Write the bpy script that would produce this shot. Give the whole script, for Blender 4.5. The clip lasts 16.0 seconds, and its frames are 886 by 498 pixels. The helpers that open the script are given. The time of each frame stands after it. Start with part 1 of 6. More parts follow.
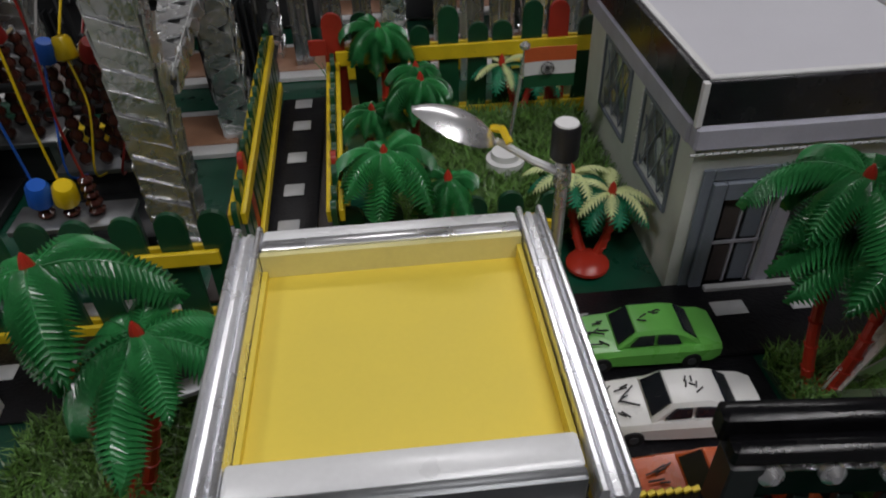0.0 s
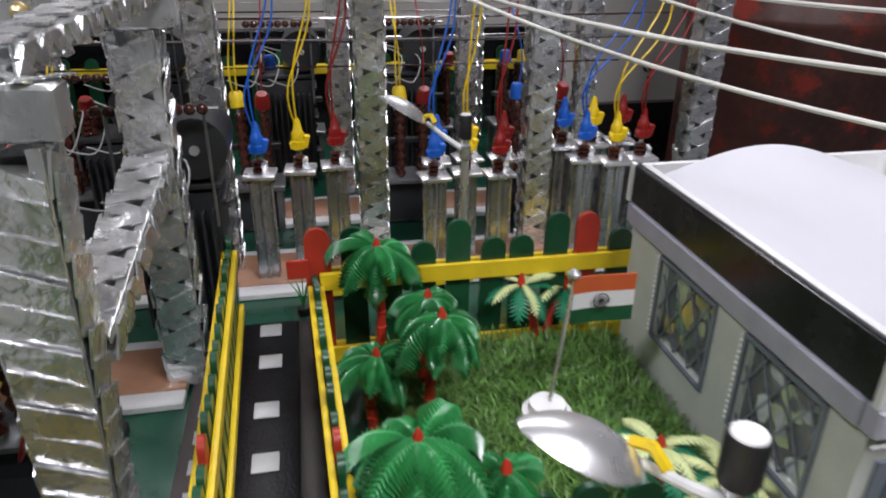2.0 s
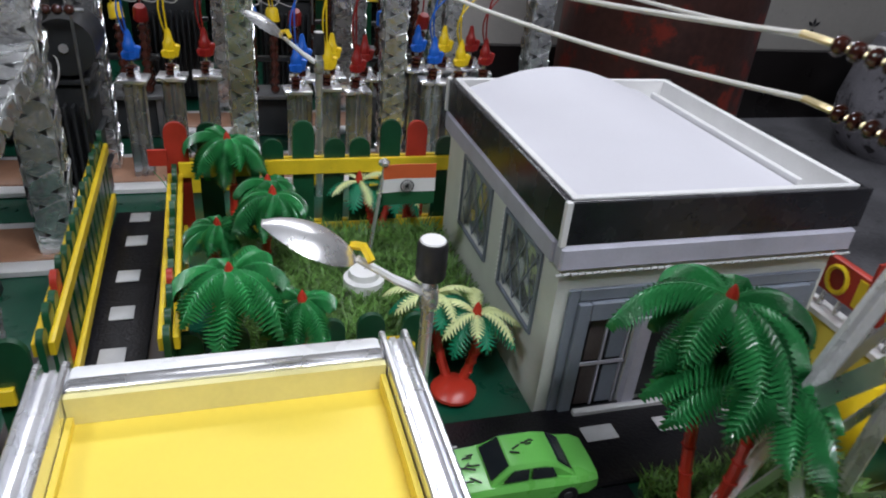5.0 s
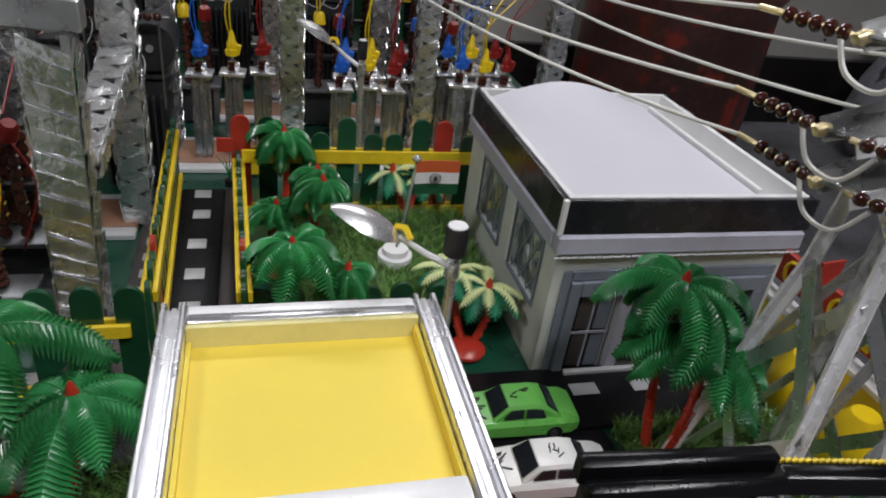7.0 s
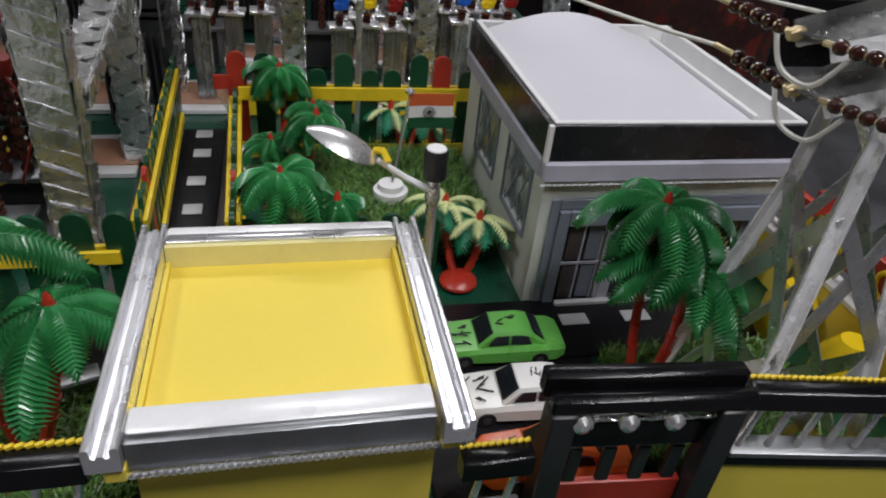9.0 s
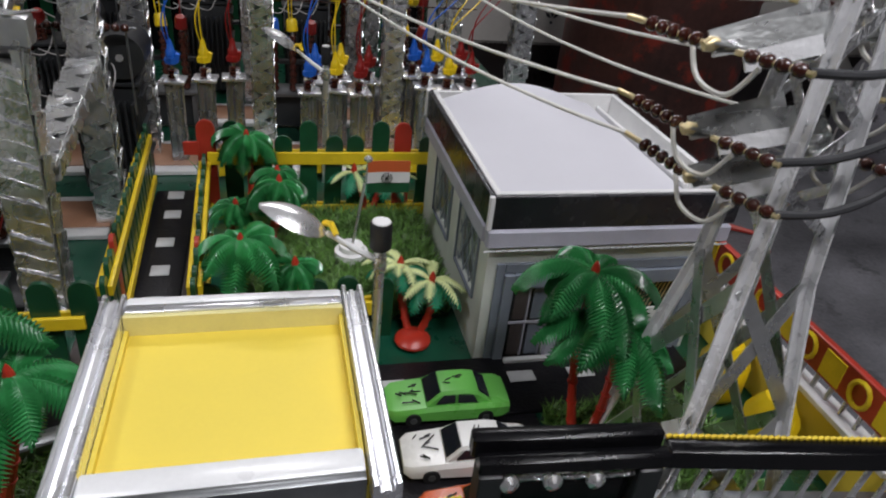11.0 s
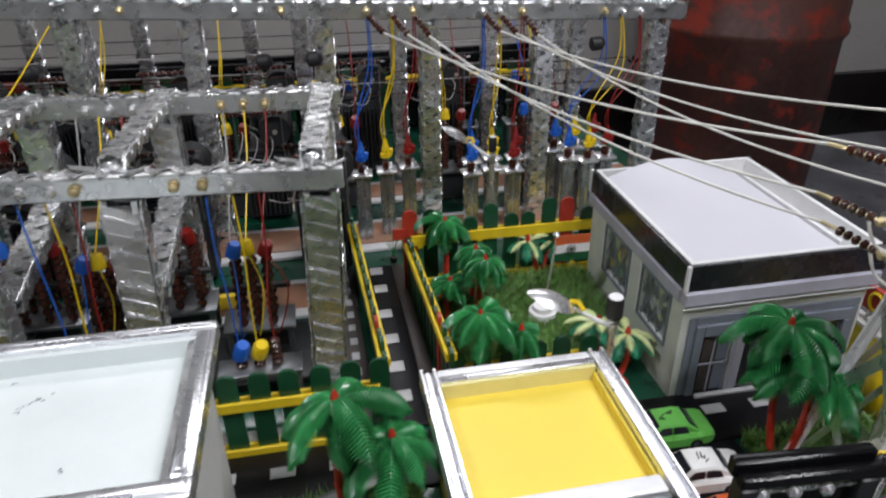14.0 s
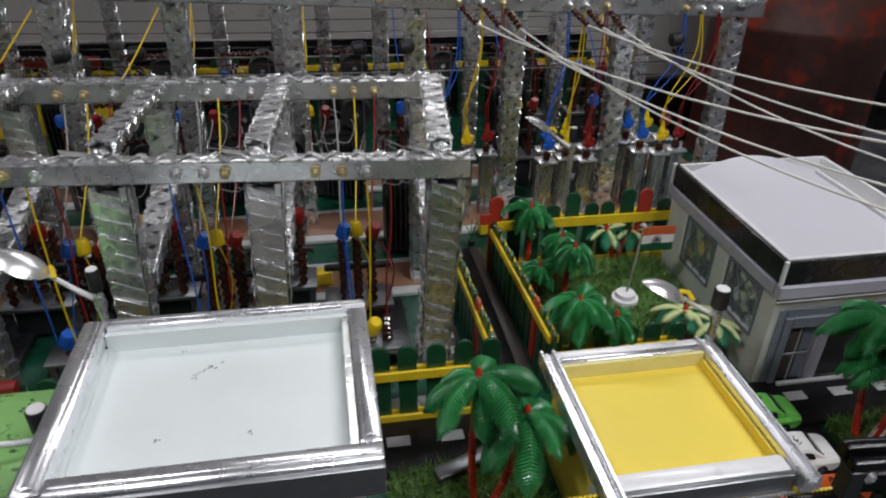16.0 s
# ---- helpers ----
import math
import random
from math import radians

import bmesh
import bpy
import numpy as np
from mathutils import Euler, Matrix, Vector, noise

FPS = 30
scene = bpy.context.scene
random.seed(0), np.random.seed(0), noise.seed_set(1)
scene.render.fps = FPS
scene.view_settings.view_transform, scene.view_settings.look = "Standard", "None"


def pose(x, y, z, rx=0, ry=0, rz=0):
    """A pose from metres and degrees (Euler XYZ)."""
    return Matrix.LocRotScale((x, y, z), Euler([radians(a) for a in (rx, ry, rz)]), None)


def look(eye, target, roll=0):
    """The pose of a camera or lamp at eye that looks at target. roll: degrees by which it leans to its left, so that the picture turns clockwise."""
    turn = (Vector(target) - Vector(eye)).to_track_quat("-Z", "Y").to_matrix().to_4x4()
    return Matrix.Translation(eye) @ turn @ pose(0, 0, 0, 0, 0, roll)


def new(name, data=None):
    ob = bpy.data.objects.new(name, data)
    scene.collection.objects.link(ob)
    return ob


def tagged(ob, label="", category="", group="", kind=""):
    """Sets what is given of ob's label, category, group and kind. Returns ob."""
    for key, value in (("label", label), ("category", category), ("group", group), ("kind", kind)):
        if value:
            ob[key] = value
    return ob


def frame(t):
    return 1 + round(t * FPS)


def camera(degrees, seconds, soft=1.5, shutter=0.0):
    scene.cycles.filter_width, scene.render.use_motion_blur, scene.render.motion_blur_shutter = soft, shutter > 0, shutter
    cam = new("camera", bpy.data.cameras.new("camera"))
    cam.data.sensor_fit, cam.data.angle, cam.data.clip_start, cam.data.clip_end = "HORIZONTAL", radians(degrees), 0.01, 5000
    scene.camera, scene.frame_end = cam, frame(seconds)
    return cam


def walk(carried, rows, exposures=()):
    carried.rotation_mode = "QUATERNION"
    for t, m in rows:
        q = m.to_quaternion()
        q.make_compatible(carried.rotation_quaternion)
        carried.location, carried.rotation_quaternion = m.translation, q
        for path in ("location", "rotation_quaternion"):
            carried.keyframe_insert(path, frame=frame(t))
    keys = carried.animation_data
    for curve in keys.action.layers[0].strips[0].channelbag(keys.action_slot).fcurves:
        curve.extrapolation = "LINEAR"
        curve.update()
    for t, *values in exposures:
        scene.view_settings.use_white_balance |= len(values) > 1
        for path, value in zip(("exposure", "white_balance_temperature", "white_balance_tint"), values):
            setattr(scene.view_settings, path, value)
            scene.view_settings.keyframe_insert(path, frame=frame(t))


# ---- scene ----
cam = camera(65.0, 16.0, soft=1.9, shutter=0.5)
EXPOSURES = [(0.0, -0.94, 6720, 12), (0.5, -0.88, 6720, 12), (1.0, -0.58, 6670, 12), (1.5, -0.2, 6520, 12), (2.0, 0.26, 6470, 14), (2.5, 0.46, 6470, 14), (3.5, 0.48, 6420, 14), (4.0, 0.46, 6370, 13), (4.5, 0.25, 6220, 11), (7.0, -0.24, 6570, 12), (8.5, -0.3, 6620, 12), (11.0, -0.25, 6570, 12), (11.5, -0.4, 6470, 12), (12.0, -0.15, 6370, 14), (12.5, 0.1, 6320, 15), (13.5, 0.22, 6370, 15), (14.0, 0.0, 6470, 12), (14.5, -0.2, 6520, 11), (16.0, -0.42, 6570, 12)]
PATH = [
    (0, (-0.039, -0.009, 0.267), (0.074, 1.535, -0.999), -2.1),
    (0.5, (-0.045, -0.009, 0.272), (0.097, 1.566, -0.953), -1.2),
    (1, (-0.039, -0.003, 0.269), (0.156, 1.662, -0.821), -0.9),
    (1.5, (-0.054, 0.047, 0.252), (0.253, 1.796, -0.668), 0.0),
    (2, (-0.076, 0.11, 0.247), (0.278, 1.884, -0.607), 0.7),
    (2.5, (-0.085, 0.131, 0.244), (0.314, 1.886, -0.627), 1.8),
    (3, (-0.08, 0.125, 0.246), (0.337, 1.88, -0.617), 2.3),
    (3.5, (-0.072, 0.115, 0.241), (0.402, 1.847, -0.639), 3.4),
    (4, (-0.065, 0.094, 0.237), (0.436, 1.811, -0.658), 3.5),
    (4.5, (-0.039, 0.05, 0.234), (0.44, 1.735, -0.731), 3.6),
    (4.7, (-0.036, 0.035, 0.24), (0.509, 1.7, -0.726), 5.2),
    (7, (-0.063, -0.05, 0.29), (0.444, 1.597, -0.727), 7.6),
    (7.5, (-0.056, -0.053, 0.289), (0.416, 1.6, -0.733), 6.6),
    (8, (-0.053, -0.056, 0.288), (0.409, 1.608, -0.721), 6.6),
    (8.5, (-0.05, -0.062, 0.281), (0.403, 1.543, -0.823), 6.6),
    (8.7, (-0.046, -0.063, 0.278), (0.378, 1.532, -0.851), 6.2),
    (11, (-0.023, -0.082, 0.305), (0.441, 1.573, -0.718), 6.3),
    (11.5, (-0.036, -0.083, 0.331), (0.537, 1.515, -0.727), 6.7),
    (12, (-0.061, -0.094, 0.363), (0.405, 1.591, -0.609), 0.0),
    (12.5, (-0.087, -0.108, 0.385), (0.33, 1.656, -0.46), -0.8),
    (13, (-0.107, -0.123, 0.388), (0.272, 1.649, -0.458), -0.9),
    (13.5, (-0.134, -0.126, 0.388), (0.232, 1.641, -0.473), -0.6),
    (14, (-0.157, -0.133, 0.384), (0.166, 1.589, -0.581), -0.6),
    (14.5, (-0.18, -0.143, 0.39), (0.135, 1.559, -0.612), -0.0),
    (15, (-0.199, -0.144, 0.399), (0.108, 1.566, -0.591), 0.2),
    (15.5, (-0.219, -0.146, 0.404), (0.081, 1.569, -0.579), 0.3),
    (16, (-0.244, -0.14, 0.403), (0.068, 1.553, -0.615), 1.2),
]
walk(cam, [(t, look(eye, target, roll)) for t, eye, target, roll in PATH],
     exposures=EXPOSURES)

# ---- world and light ----
world = bpy.data.worlds.new("room_world")
scene.world = world
world.use_nodes = True
world.node_tree.nodes["Background"].inputs[0].default_value = (0.75, 0.82, 1.0, 1)
world.node_tree.nodes["Background"].inputs[1].default_value = 0.004


def area_lamp(name, eye, target, sx, sy, watts, colour):
    d = bpy.data.lights.new(name, "AREA")
    d.shape, d.size, d.size_y, d.energy, d.color = "RECTANGLE", sx, sy, watts, colour
    o = new(name, d)
    o.matrix_world = look(eye, target)
    return o


# Unseen wall light, added so upward metal faces have something bright to reflect.
area_lamp("added_wall_glow", (0.25, 1.20, 1.36), (0.05, 0.15, 0.0), 1.15, 0.10, 10.0, (0.955, 0.96, 1.0))
area_lamp("tube_light_glow", (0.40, -0.42, 1.46), (0.12, 0.25, 0.0), 1.0, 0.07, 18.5, (0.955, 0.96, 1.0))
# Fill light from an unseen source, added to brighten west-facing sides.
area_lamp("left_fill_glow", (-0.85, -0.10, 1.22), (0.10, 0.32, 0.05), 0.20, 0.20, 7.0, (0.955, 0.96, 1.0))

# ---- materials ----
def mat(name, colour, rough=0.5, metal=0.0, vary=0.12, scale=60.0, grain=900.0, bump=0.15, dist=0.0004, dirt=None, dirt_at=0.6, coat=0.0, spread=0.0, island=False, spec=0.5):
    """A painted, plastic or metal surface with stains at one scale and grain at another."""
    m = bpy.data.materials.new(name)
    m.use_nodes = True
    t = m.node_tree
    n, l = t.nodes, t.links
    b = n["Principled BSDF"]
    co = n.new("ShaderNodeNewGeometry")
    big = n.new("ShaderNodeTexNoise")
    big.inputs["Scale"].default_value, big.inputs["Detail"].default_value = scale, 4
    small = n.new("ShaderNodeTexNoise")
    small.inputs["Scale"].default_value, small.inputs["Detail"].default_value = grain, 3
    l.new(co.outputs["Position"], big.inputs["Vector"])
    l.new(co.outputs["Position"], small.inputs["Vector"])
    add = n.new("ShaderNodeMath")
    add.operation = "MULTIPLY_ADD"
    l.new(small.outputs["Fac"], add.inputs[0])
    add.inputs[1].default_value = 0.35
    l.new(big.outputs["Fac"], add.inputs[2])
    ramp = n.new("ShaderNodeMapRange")
    ramp.inputs["From Min"].default_value, ramp.inputs["From Max"].default_value = 0.4, 0.95
    ramp.inputs["To Min"].default_value, ramp.inputs["To Max"].default_value = 1 - vary, 1 + vary
    l.new(add.outputs[0], ramp.inputs["Value"])
    last = ramp.outputs[0]
    if spread:
        info = n.new("ShaderNodeNewGeometry" if island else "ShaderNodeObjectInfo")
        r2 = n.new("ShaderNodeMapRange")
        r2.inputs["To Min"].default_value, r2.inputs["To Max"].default_value = 1 - spread, 1 + spread
        l.new(info.outputs["Random Per Island" if island else "Random"], r2.inputs["Value"])
        mul = n.new("ShaderNodeMath")
        mul.operation = "MULTIPLY"
        l.new(last, mul.inputs[0])
        l.new(r2.outputs[0], mul.inputs[1])
        last = mul.outputs[0]
    mix = n.new("ShaderNodeVectorMath")
    mix.operation = "SCALE"
    mix.inputs[0].default_value = colour
    l.new(last, mix.inputs["Scale"])
    out = mix.outputs[0]
    if dirt:
        spot = n.new("ShaderNodeTexNoise")
        spot.inputs["Scale"].default_value, spot.inputs["Detail"].default_value, spot.inputs["Roughness"].default_value = scale * 2.3, 6, 0.7
        l.new(co.outputs["Position"], spot.inputs["Vector"])
        edge = n.new("ShaderNodeMapRange")
        edge.inputs["From Min"].default_value, edge.inputs["From Max"].default_value = dirt_at, dirt_at + 0.07
        l.new(spot.outputs["Fac"], edge.inputs["Value"])
        mx = n.new("ShaderNodeMix")
        mx.data_type = "RGBA"
        l.new(edge.outputs[0], mx.inputs["Factor"])
        l.new(out, mx.inputs["A"])
        mx.inputs["B"].default_value = (*dirt, 1)
        out = mx.outputs["Result"]
    l.new(out, b.inputs["Base Color"])
    rr = n.new("ShaderNodeMapRange")
    rr.inputs["To Min"].default_value, rr.inputs["To Max"].default_value = max(0.03, rough - 0.12), min(1, rough + 0.12)
    l.new(big.outputs["Fac"], rr.inputs["Value"])
    l.new(rr.outputs[0], b.inputs["Roughness"])
    b.inputs["Metallic"].default_value = metal
    b.inputs["Specular IOR Level"].default_value = spec
    b.inputs["Coat Weight"].default_value = coat
    b.inputs["Coat Roughness"].default_value = 0.1
    bp = n.new("ShaderNodeBump")
    bp.inputs["Strength"].default_value, bp.inputs["Distance"].default_value = bump, dist
    l.new(small.outputs["Fac"], bp.inputs["Height"])
    l.new(bp.outputs[0], b.inputs["Normal"])
    return m


FOIL = mat("crinkled_foil", (0.92, 0.93, 0.94), 0.22, 0.90, 0.10, 90, 210, 0.9, 0.0035)
LACE = mat("flat_foil_strip", (0.83, 0.84, 0.85), 0.26, 0.90, 0.14, 70, 140, 0.45, 0.0024, spread=0.12)
SILVER = mat("bright_silver_paint", (0.92, 0.93, 0.94), 0.30, 0.06, 0.06, 50, 500, 0.15, 0.0003, (0.45, 0.45, 0.46), 0.74)
TAPE = mat("dull_silver_tape", (0.70, 0.715, 0.71), 0.29, 0.86, 0.12, 80, 200, 0.25, 0.0014)
ALU = mat("brushed_aluminium", (0.86, 0.87, 0.90), 0.28, 0.85, 0.06, 60, 500, 0.2, 0.0003)
SACK = mat("stained_grey_sackcloth", (0.20, 0.195, 0.22), 0.8, 0, 0.5, 14, 400, 0.6, 0.003, (0.025, 0.022, 0.025), 0.56)
LEG = mat("bare_silver_strip", (0.90, 0.905, 0.92), 0.28, 0.20, 0.12, 70, 220, 0.4, 0.0016)
PILLAR = mat("grey_fluted_aluminium", (0.50, 0.515, 0.54), 0.26, 0.88, 0.2, 60, 500, 0.2, 0.0004)
ALU_DULL = mat("dull_aluminium", (0.26, 0.27, 0.28), 0.42, 0.9, 0.15, 60, 500, 0.2, 0.0004)
# For the added core that makes the lacing gaps look darker.
CORE = mat("grey_gap_core", (0.46, 0.47, 0.47), 0.40, 0.75, 0.25, 80, 400, 0.3, 0.001)
STEEL = mat("bright_steel", (0.93, 0.93, 0.94), 0.28, 0.82, 0.05, 60, 600, 0.1, 0.0002)
GREEN_PAINT = mat("dark_green_gloss_paint", (0.006, 0.075, 0.042), 0.30, 0, 0.25, 40, 500, 0.25, 0.0004, coat=0.3)
PICKET = mat("dark_green_picket_paint", (0.006, 0.062, 0.025), 0.38, 0, 0.25, 60, 700, 0.25, 0.0003, spread=0.25, coat=0.2)
YELLOW = mat("yellow_rail_paint", (0.80, 0.58, 0.02), 0.42, 0, 0.12, 70, 700, 0.3, 0.0003, (0.20, 0.13, 0.02), 0.70)
YELLOW_PALE = mat("pale_yellow_strip", (0.80, 0.74, 0.34), 0.45, 0, 0.08, 60, 500, 0.1, 0.0003, (0.45, 0.36, 0.10), 0.70)
YELLOW_SHEET = mat("yellow_sheet", (0.89, 0.70, 0.095), 0.55, 0, 0.035, 20, 500, 0.05, 0.0002)
WHITE_SHEET = mat("white_sheet", (0.78, 0.84, 0.83), 0.40, 0, 0.04, 25, 500, 0.05, 0.0002, (0.35, 0.36, 0.36), 0.79)
WHITE = mat("white_board", (0.80, 0.80, 0.80), 0.5, 0, 0.06, 50, 800, 0.15, 0.0003, (0.42, 0.42, 0.43), 0.72)
ROOF_PAPER = mat("white_roof_paper", (0.64, 0.64, 0.69), 0.6, 0, 0.03, 20, 900, 0.1, 0.0003)
GREY_WALL = mat("pale_grey_wall_paint", (0.67, 0.70, 0.66), 0.5, 0, 0.10, 40, 700, 0.2, 0.0003, (0.28, 0.30, 0.29), 0.70)
LILAC = mat("lilac_grey_ledge_paint", (0.46, 0.46, 0.54), 0.5, 0, 0.14, 60, 700, 0.3, 0.0004, (0.55, 0.56, 0.58), 0.66)
BLUE_GREY = mat("blue_grey_frame_paint", (0.20, 0.23, 0.28), 0.5, 0, 0.16, 60, 700, 0.2, 0.0003)
BLACK = mat("black_gloss_paint", (0.006, 0.006, 0.007), 0.20, 0, 0.3, 60, 500, 0.2, 0.0003, spec=0.22)
BAND = mat("black_band_film", (0.020, 0.020, 0.024), 0.26, 0, 0.4, 50, 600, 0.15, 0.0003, (0.05, 0.05, 0.055), 0.74)
BLACK_MATT = mat("black_matt_plastic", (0.018, 0.018, 0.020), 0.5, 0, 0.3, 60, 700, 0.2, 0.0003)
ROAD = mat("black_road_paint", (0.010, 0.0095, 0.012), 0.40, 0, 0.35, 90, 600, 0.6, 0.0008, (0.04, 0.036, 0.04), 0.70, spec=0.25)
DASH = mat("grey_white_dash_paint", (0.55, 0.56, 0.57), 0.55, 0, 0.10, 90, 700, 0.2, 0.0003)
PAVE = mat("brown_grey_strip_paint", (0.085, 0.070, 0.068), 0.45, 0, 0.2, 60, 600, 0.4, 0.0006)
BROWN = mat("brown_slab_paint", (0.36, 0.19, 0.115), 0.40, 0, 0.22, 50, 600, 0.3, 0.0005, (0.22, 0.12, 0.08), 0.66, coat=0.3)
RED = mat("red_plastic", (0.50, 0.035, 0.018), 0.35, 0, 0.12, 60, 700, 0.1, 0.0002)
RED_PAINT = mat("red_picket_paint", (0.42, 0.035, 0.02), 0.4, 0, 0.2, 60, 700, 0.2, 0.0003)
LEAF = mat("green_plastic_leaf", (0.031, 0.225, 0.066), 0.22, 0, 0.30, 110, 900, 0.5, 0.0006, spread=0.34, coat=0.35)
LEAF_PALE = mat("pale_green_plastic_leaf", (0.70, 0.78, 0.38), 0.42, 0, 0.15, 90, 900, 0.3, 0.0004)
LEAF_TEAL = mat("teal_green_plastic_leaf", (0.010, 0.22, 0.11), 0.40, 0, 0.15, 90, 900, 0.3, 0.0004)
GRASS = mat("artificial_grass", (0.105, 0.225, 0.045), 0.38, 0, 0.3, 60, 700, 0.1, 0.0002, spread=0.65, island=True)
TURF = mat("dark_turf_backing", (0.010, 0.035, 0.012), 0.85, 0, 0.3, 60, 700, 0.5, 0.001)
BEAD = mat("dark_red_brown_bead", (0.055, 0.015, 0.010), 0.10, 0, 0.2, 60, 700, 0.05, 0.0002, coat=0.5)
BRASS = mat("brass_wire", (0.72, 0.60, 0.34), 0.3, 0.6, 0.1, 60, 700, 0.1, 0.0002)
CORD = mat("white_cord", (0.78, 0.77, 0.72), 0.6, 0, 0.06, 60, 1500, 0.4, 0.0003)
CORD_DARK = mat("dull_dark_grey_cord", (0.045, 0.046, 0.050), 0.5, 0, 0.2, 60, 900, 0.3, 0.0003)
W_BLUE = mat("blue_wire_plastic", (0.012, 0.11, 0.52), 0.35, 0, 0.1, 60, 900, 0.05, 0.0002)
W_YELLOW = mat("yellow_wire_plastic", (0.78, 0.55, 0.01), 0.35, 0, 0.1, 60, 900, 0.05, 0.0002)
W_RED = mat("dark_red_wire_plastic", (0.24, 0.012, 0.010), 0.35, 0, 0.1, 60, 900, 0.05, 0.0002)
W_GREY = mat("grey_wire_plastic", (0.35, 0.34, 0.33), 0.4, 0, 0.1, 60, 900, 0.05, 0.0002)
GREY_MACHINE = mat("dark_grey_machine_paint", (0.022, 0.024, 0.026), 0.42, 0, 0.15, 60, 700, 0.15, 0.0003)
CAR_GREEN = mat("light_green_car_plastic", (0.16, 0.55, 0.10), 0.3, 0, 0.05, 60, 800, 0.05, 0.0002, coat=0.2)
CAR_WHITE = mat("white_car_plastic", (0.80, 0.80, 0.78), 0.3, 0, 0.04, 60, 800, 0.05, 0.0002, coat=0.2)
CAR_ORANGE = mat("orange_car_plastic", (0.80, 0.14, 0.03), 0.3, 0, 0.05, 60, 800, 0.05, 0.0002, coat=0.2)
CAR_GLASS = mat("dark_car_window_plastic", (0.015, 0.017, 0.025), 0.18, 0, 0.2, 60, 800, 0.05, 0.0002)
FLAG_ORANGE = mat("orange_flag_print", (0.62, 0.12, 0.035), 0.5, 0, 0.08, 90, 900, 0.1, 0.0002)
FLAG_GREEN = mat("dark_green_flag_print", (0.010, 0.09, 0.035), 0.5, 0, 0.08, 90, 900, 0.1, 0.0002)
FADED = mat("faded_yellow_paint", (0.20, 0.085, 0.02), 0.6, 0, 0.5, 40, 200, 0.3, 0.002, (0.10, 0.03, 0.02), 0.52)
DRUM_RED = mat("rusty_red_drum_paint", (0.078, 0.032, 0.025), 0.42, 0, 0.65, 4, 90, 0.4, 0.0012, (0.22, 0.028, 0.016), 0.53)
FLOOR_GREY = mat("grey_cement_floor", (0.125, 0.125, 0.137), 0.45, 0, 0.6, 9, 160, 0.3, 0.002, (0.06, 0.06, 0.065), 0.58)
WALL_TILE = mat("pale_patterned_wall_tile", (0.40, 0.385, 0.36), 0.35, 0, 0.12, 6, 90, 0.1, 0.001, (0.26, 0.245, 0.225), 0.62)
PRINT_DARK = mat("dark_tile_print", (0.03, 0.03, 0.035), 0.4, 0, 0.2, 30, 300, 0.1, 0.001)
SKIRT = mat("black_skirting_tile", (0.012, 0.010, 0.010), 0.3, 0, 0.4, 10, 200, 0.2, 0.001)
# Grey set low to hold down bounce from the unseen walls and ceiling.
PLASTER = mat("dark_unseen_room_plaster", (0.14, 0.14, 0.137), 0.8, 0, 0.1, 5, 100, 0.2, 0.001)
WOOD = mat("table_wood", (0.16, 0.09, 0.05), 0.5, 0, 0.25, 12, 200, 0.3, 0.001)
GLASS = bpy.data.materials.new("thin_window_plastic")
GLASS.use_nodes = True
_b = GLASS.node_tree.nodes["Principled BSDF"]
_b.inputs["Base Color"].default_value = (0.75, 0.80, 0.80, 1)
_b.inputs["Roughness"].default_value = 0.12
_b.inputs["Transmission Weight"].default_value = 0.9
_b.inputs["IOR"].default_value = 1.2
LAMP_GLOW = bpy.data.materials.new("tube_glow")
LAMP_GLOW.use_nodes = True
_b = LAMP_GLOW.node_tree.nodes["Principled BSDF"]
_b.inputs["Emission Color"].default_value = (0.93, 0.97, 1, 1)
_b.inputs["Emission Strength"].default_value = 4.0


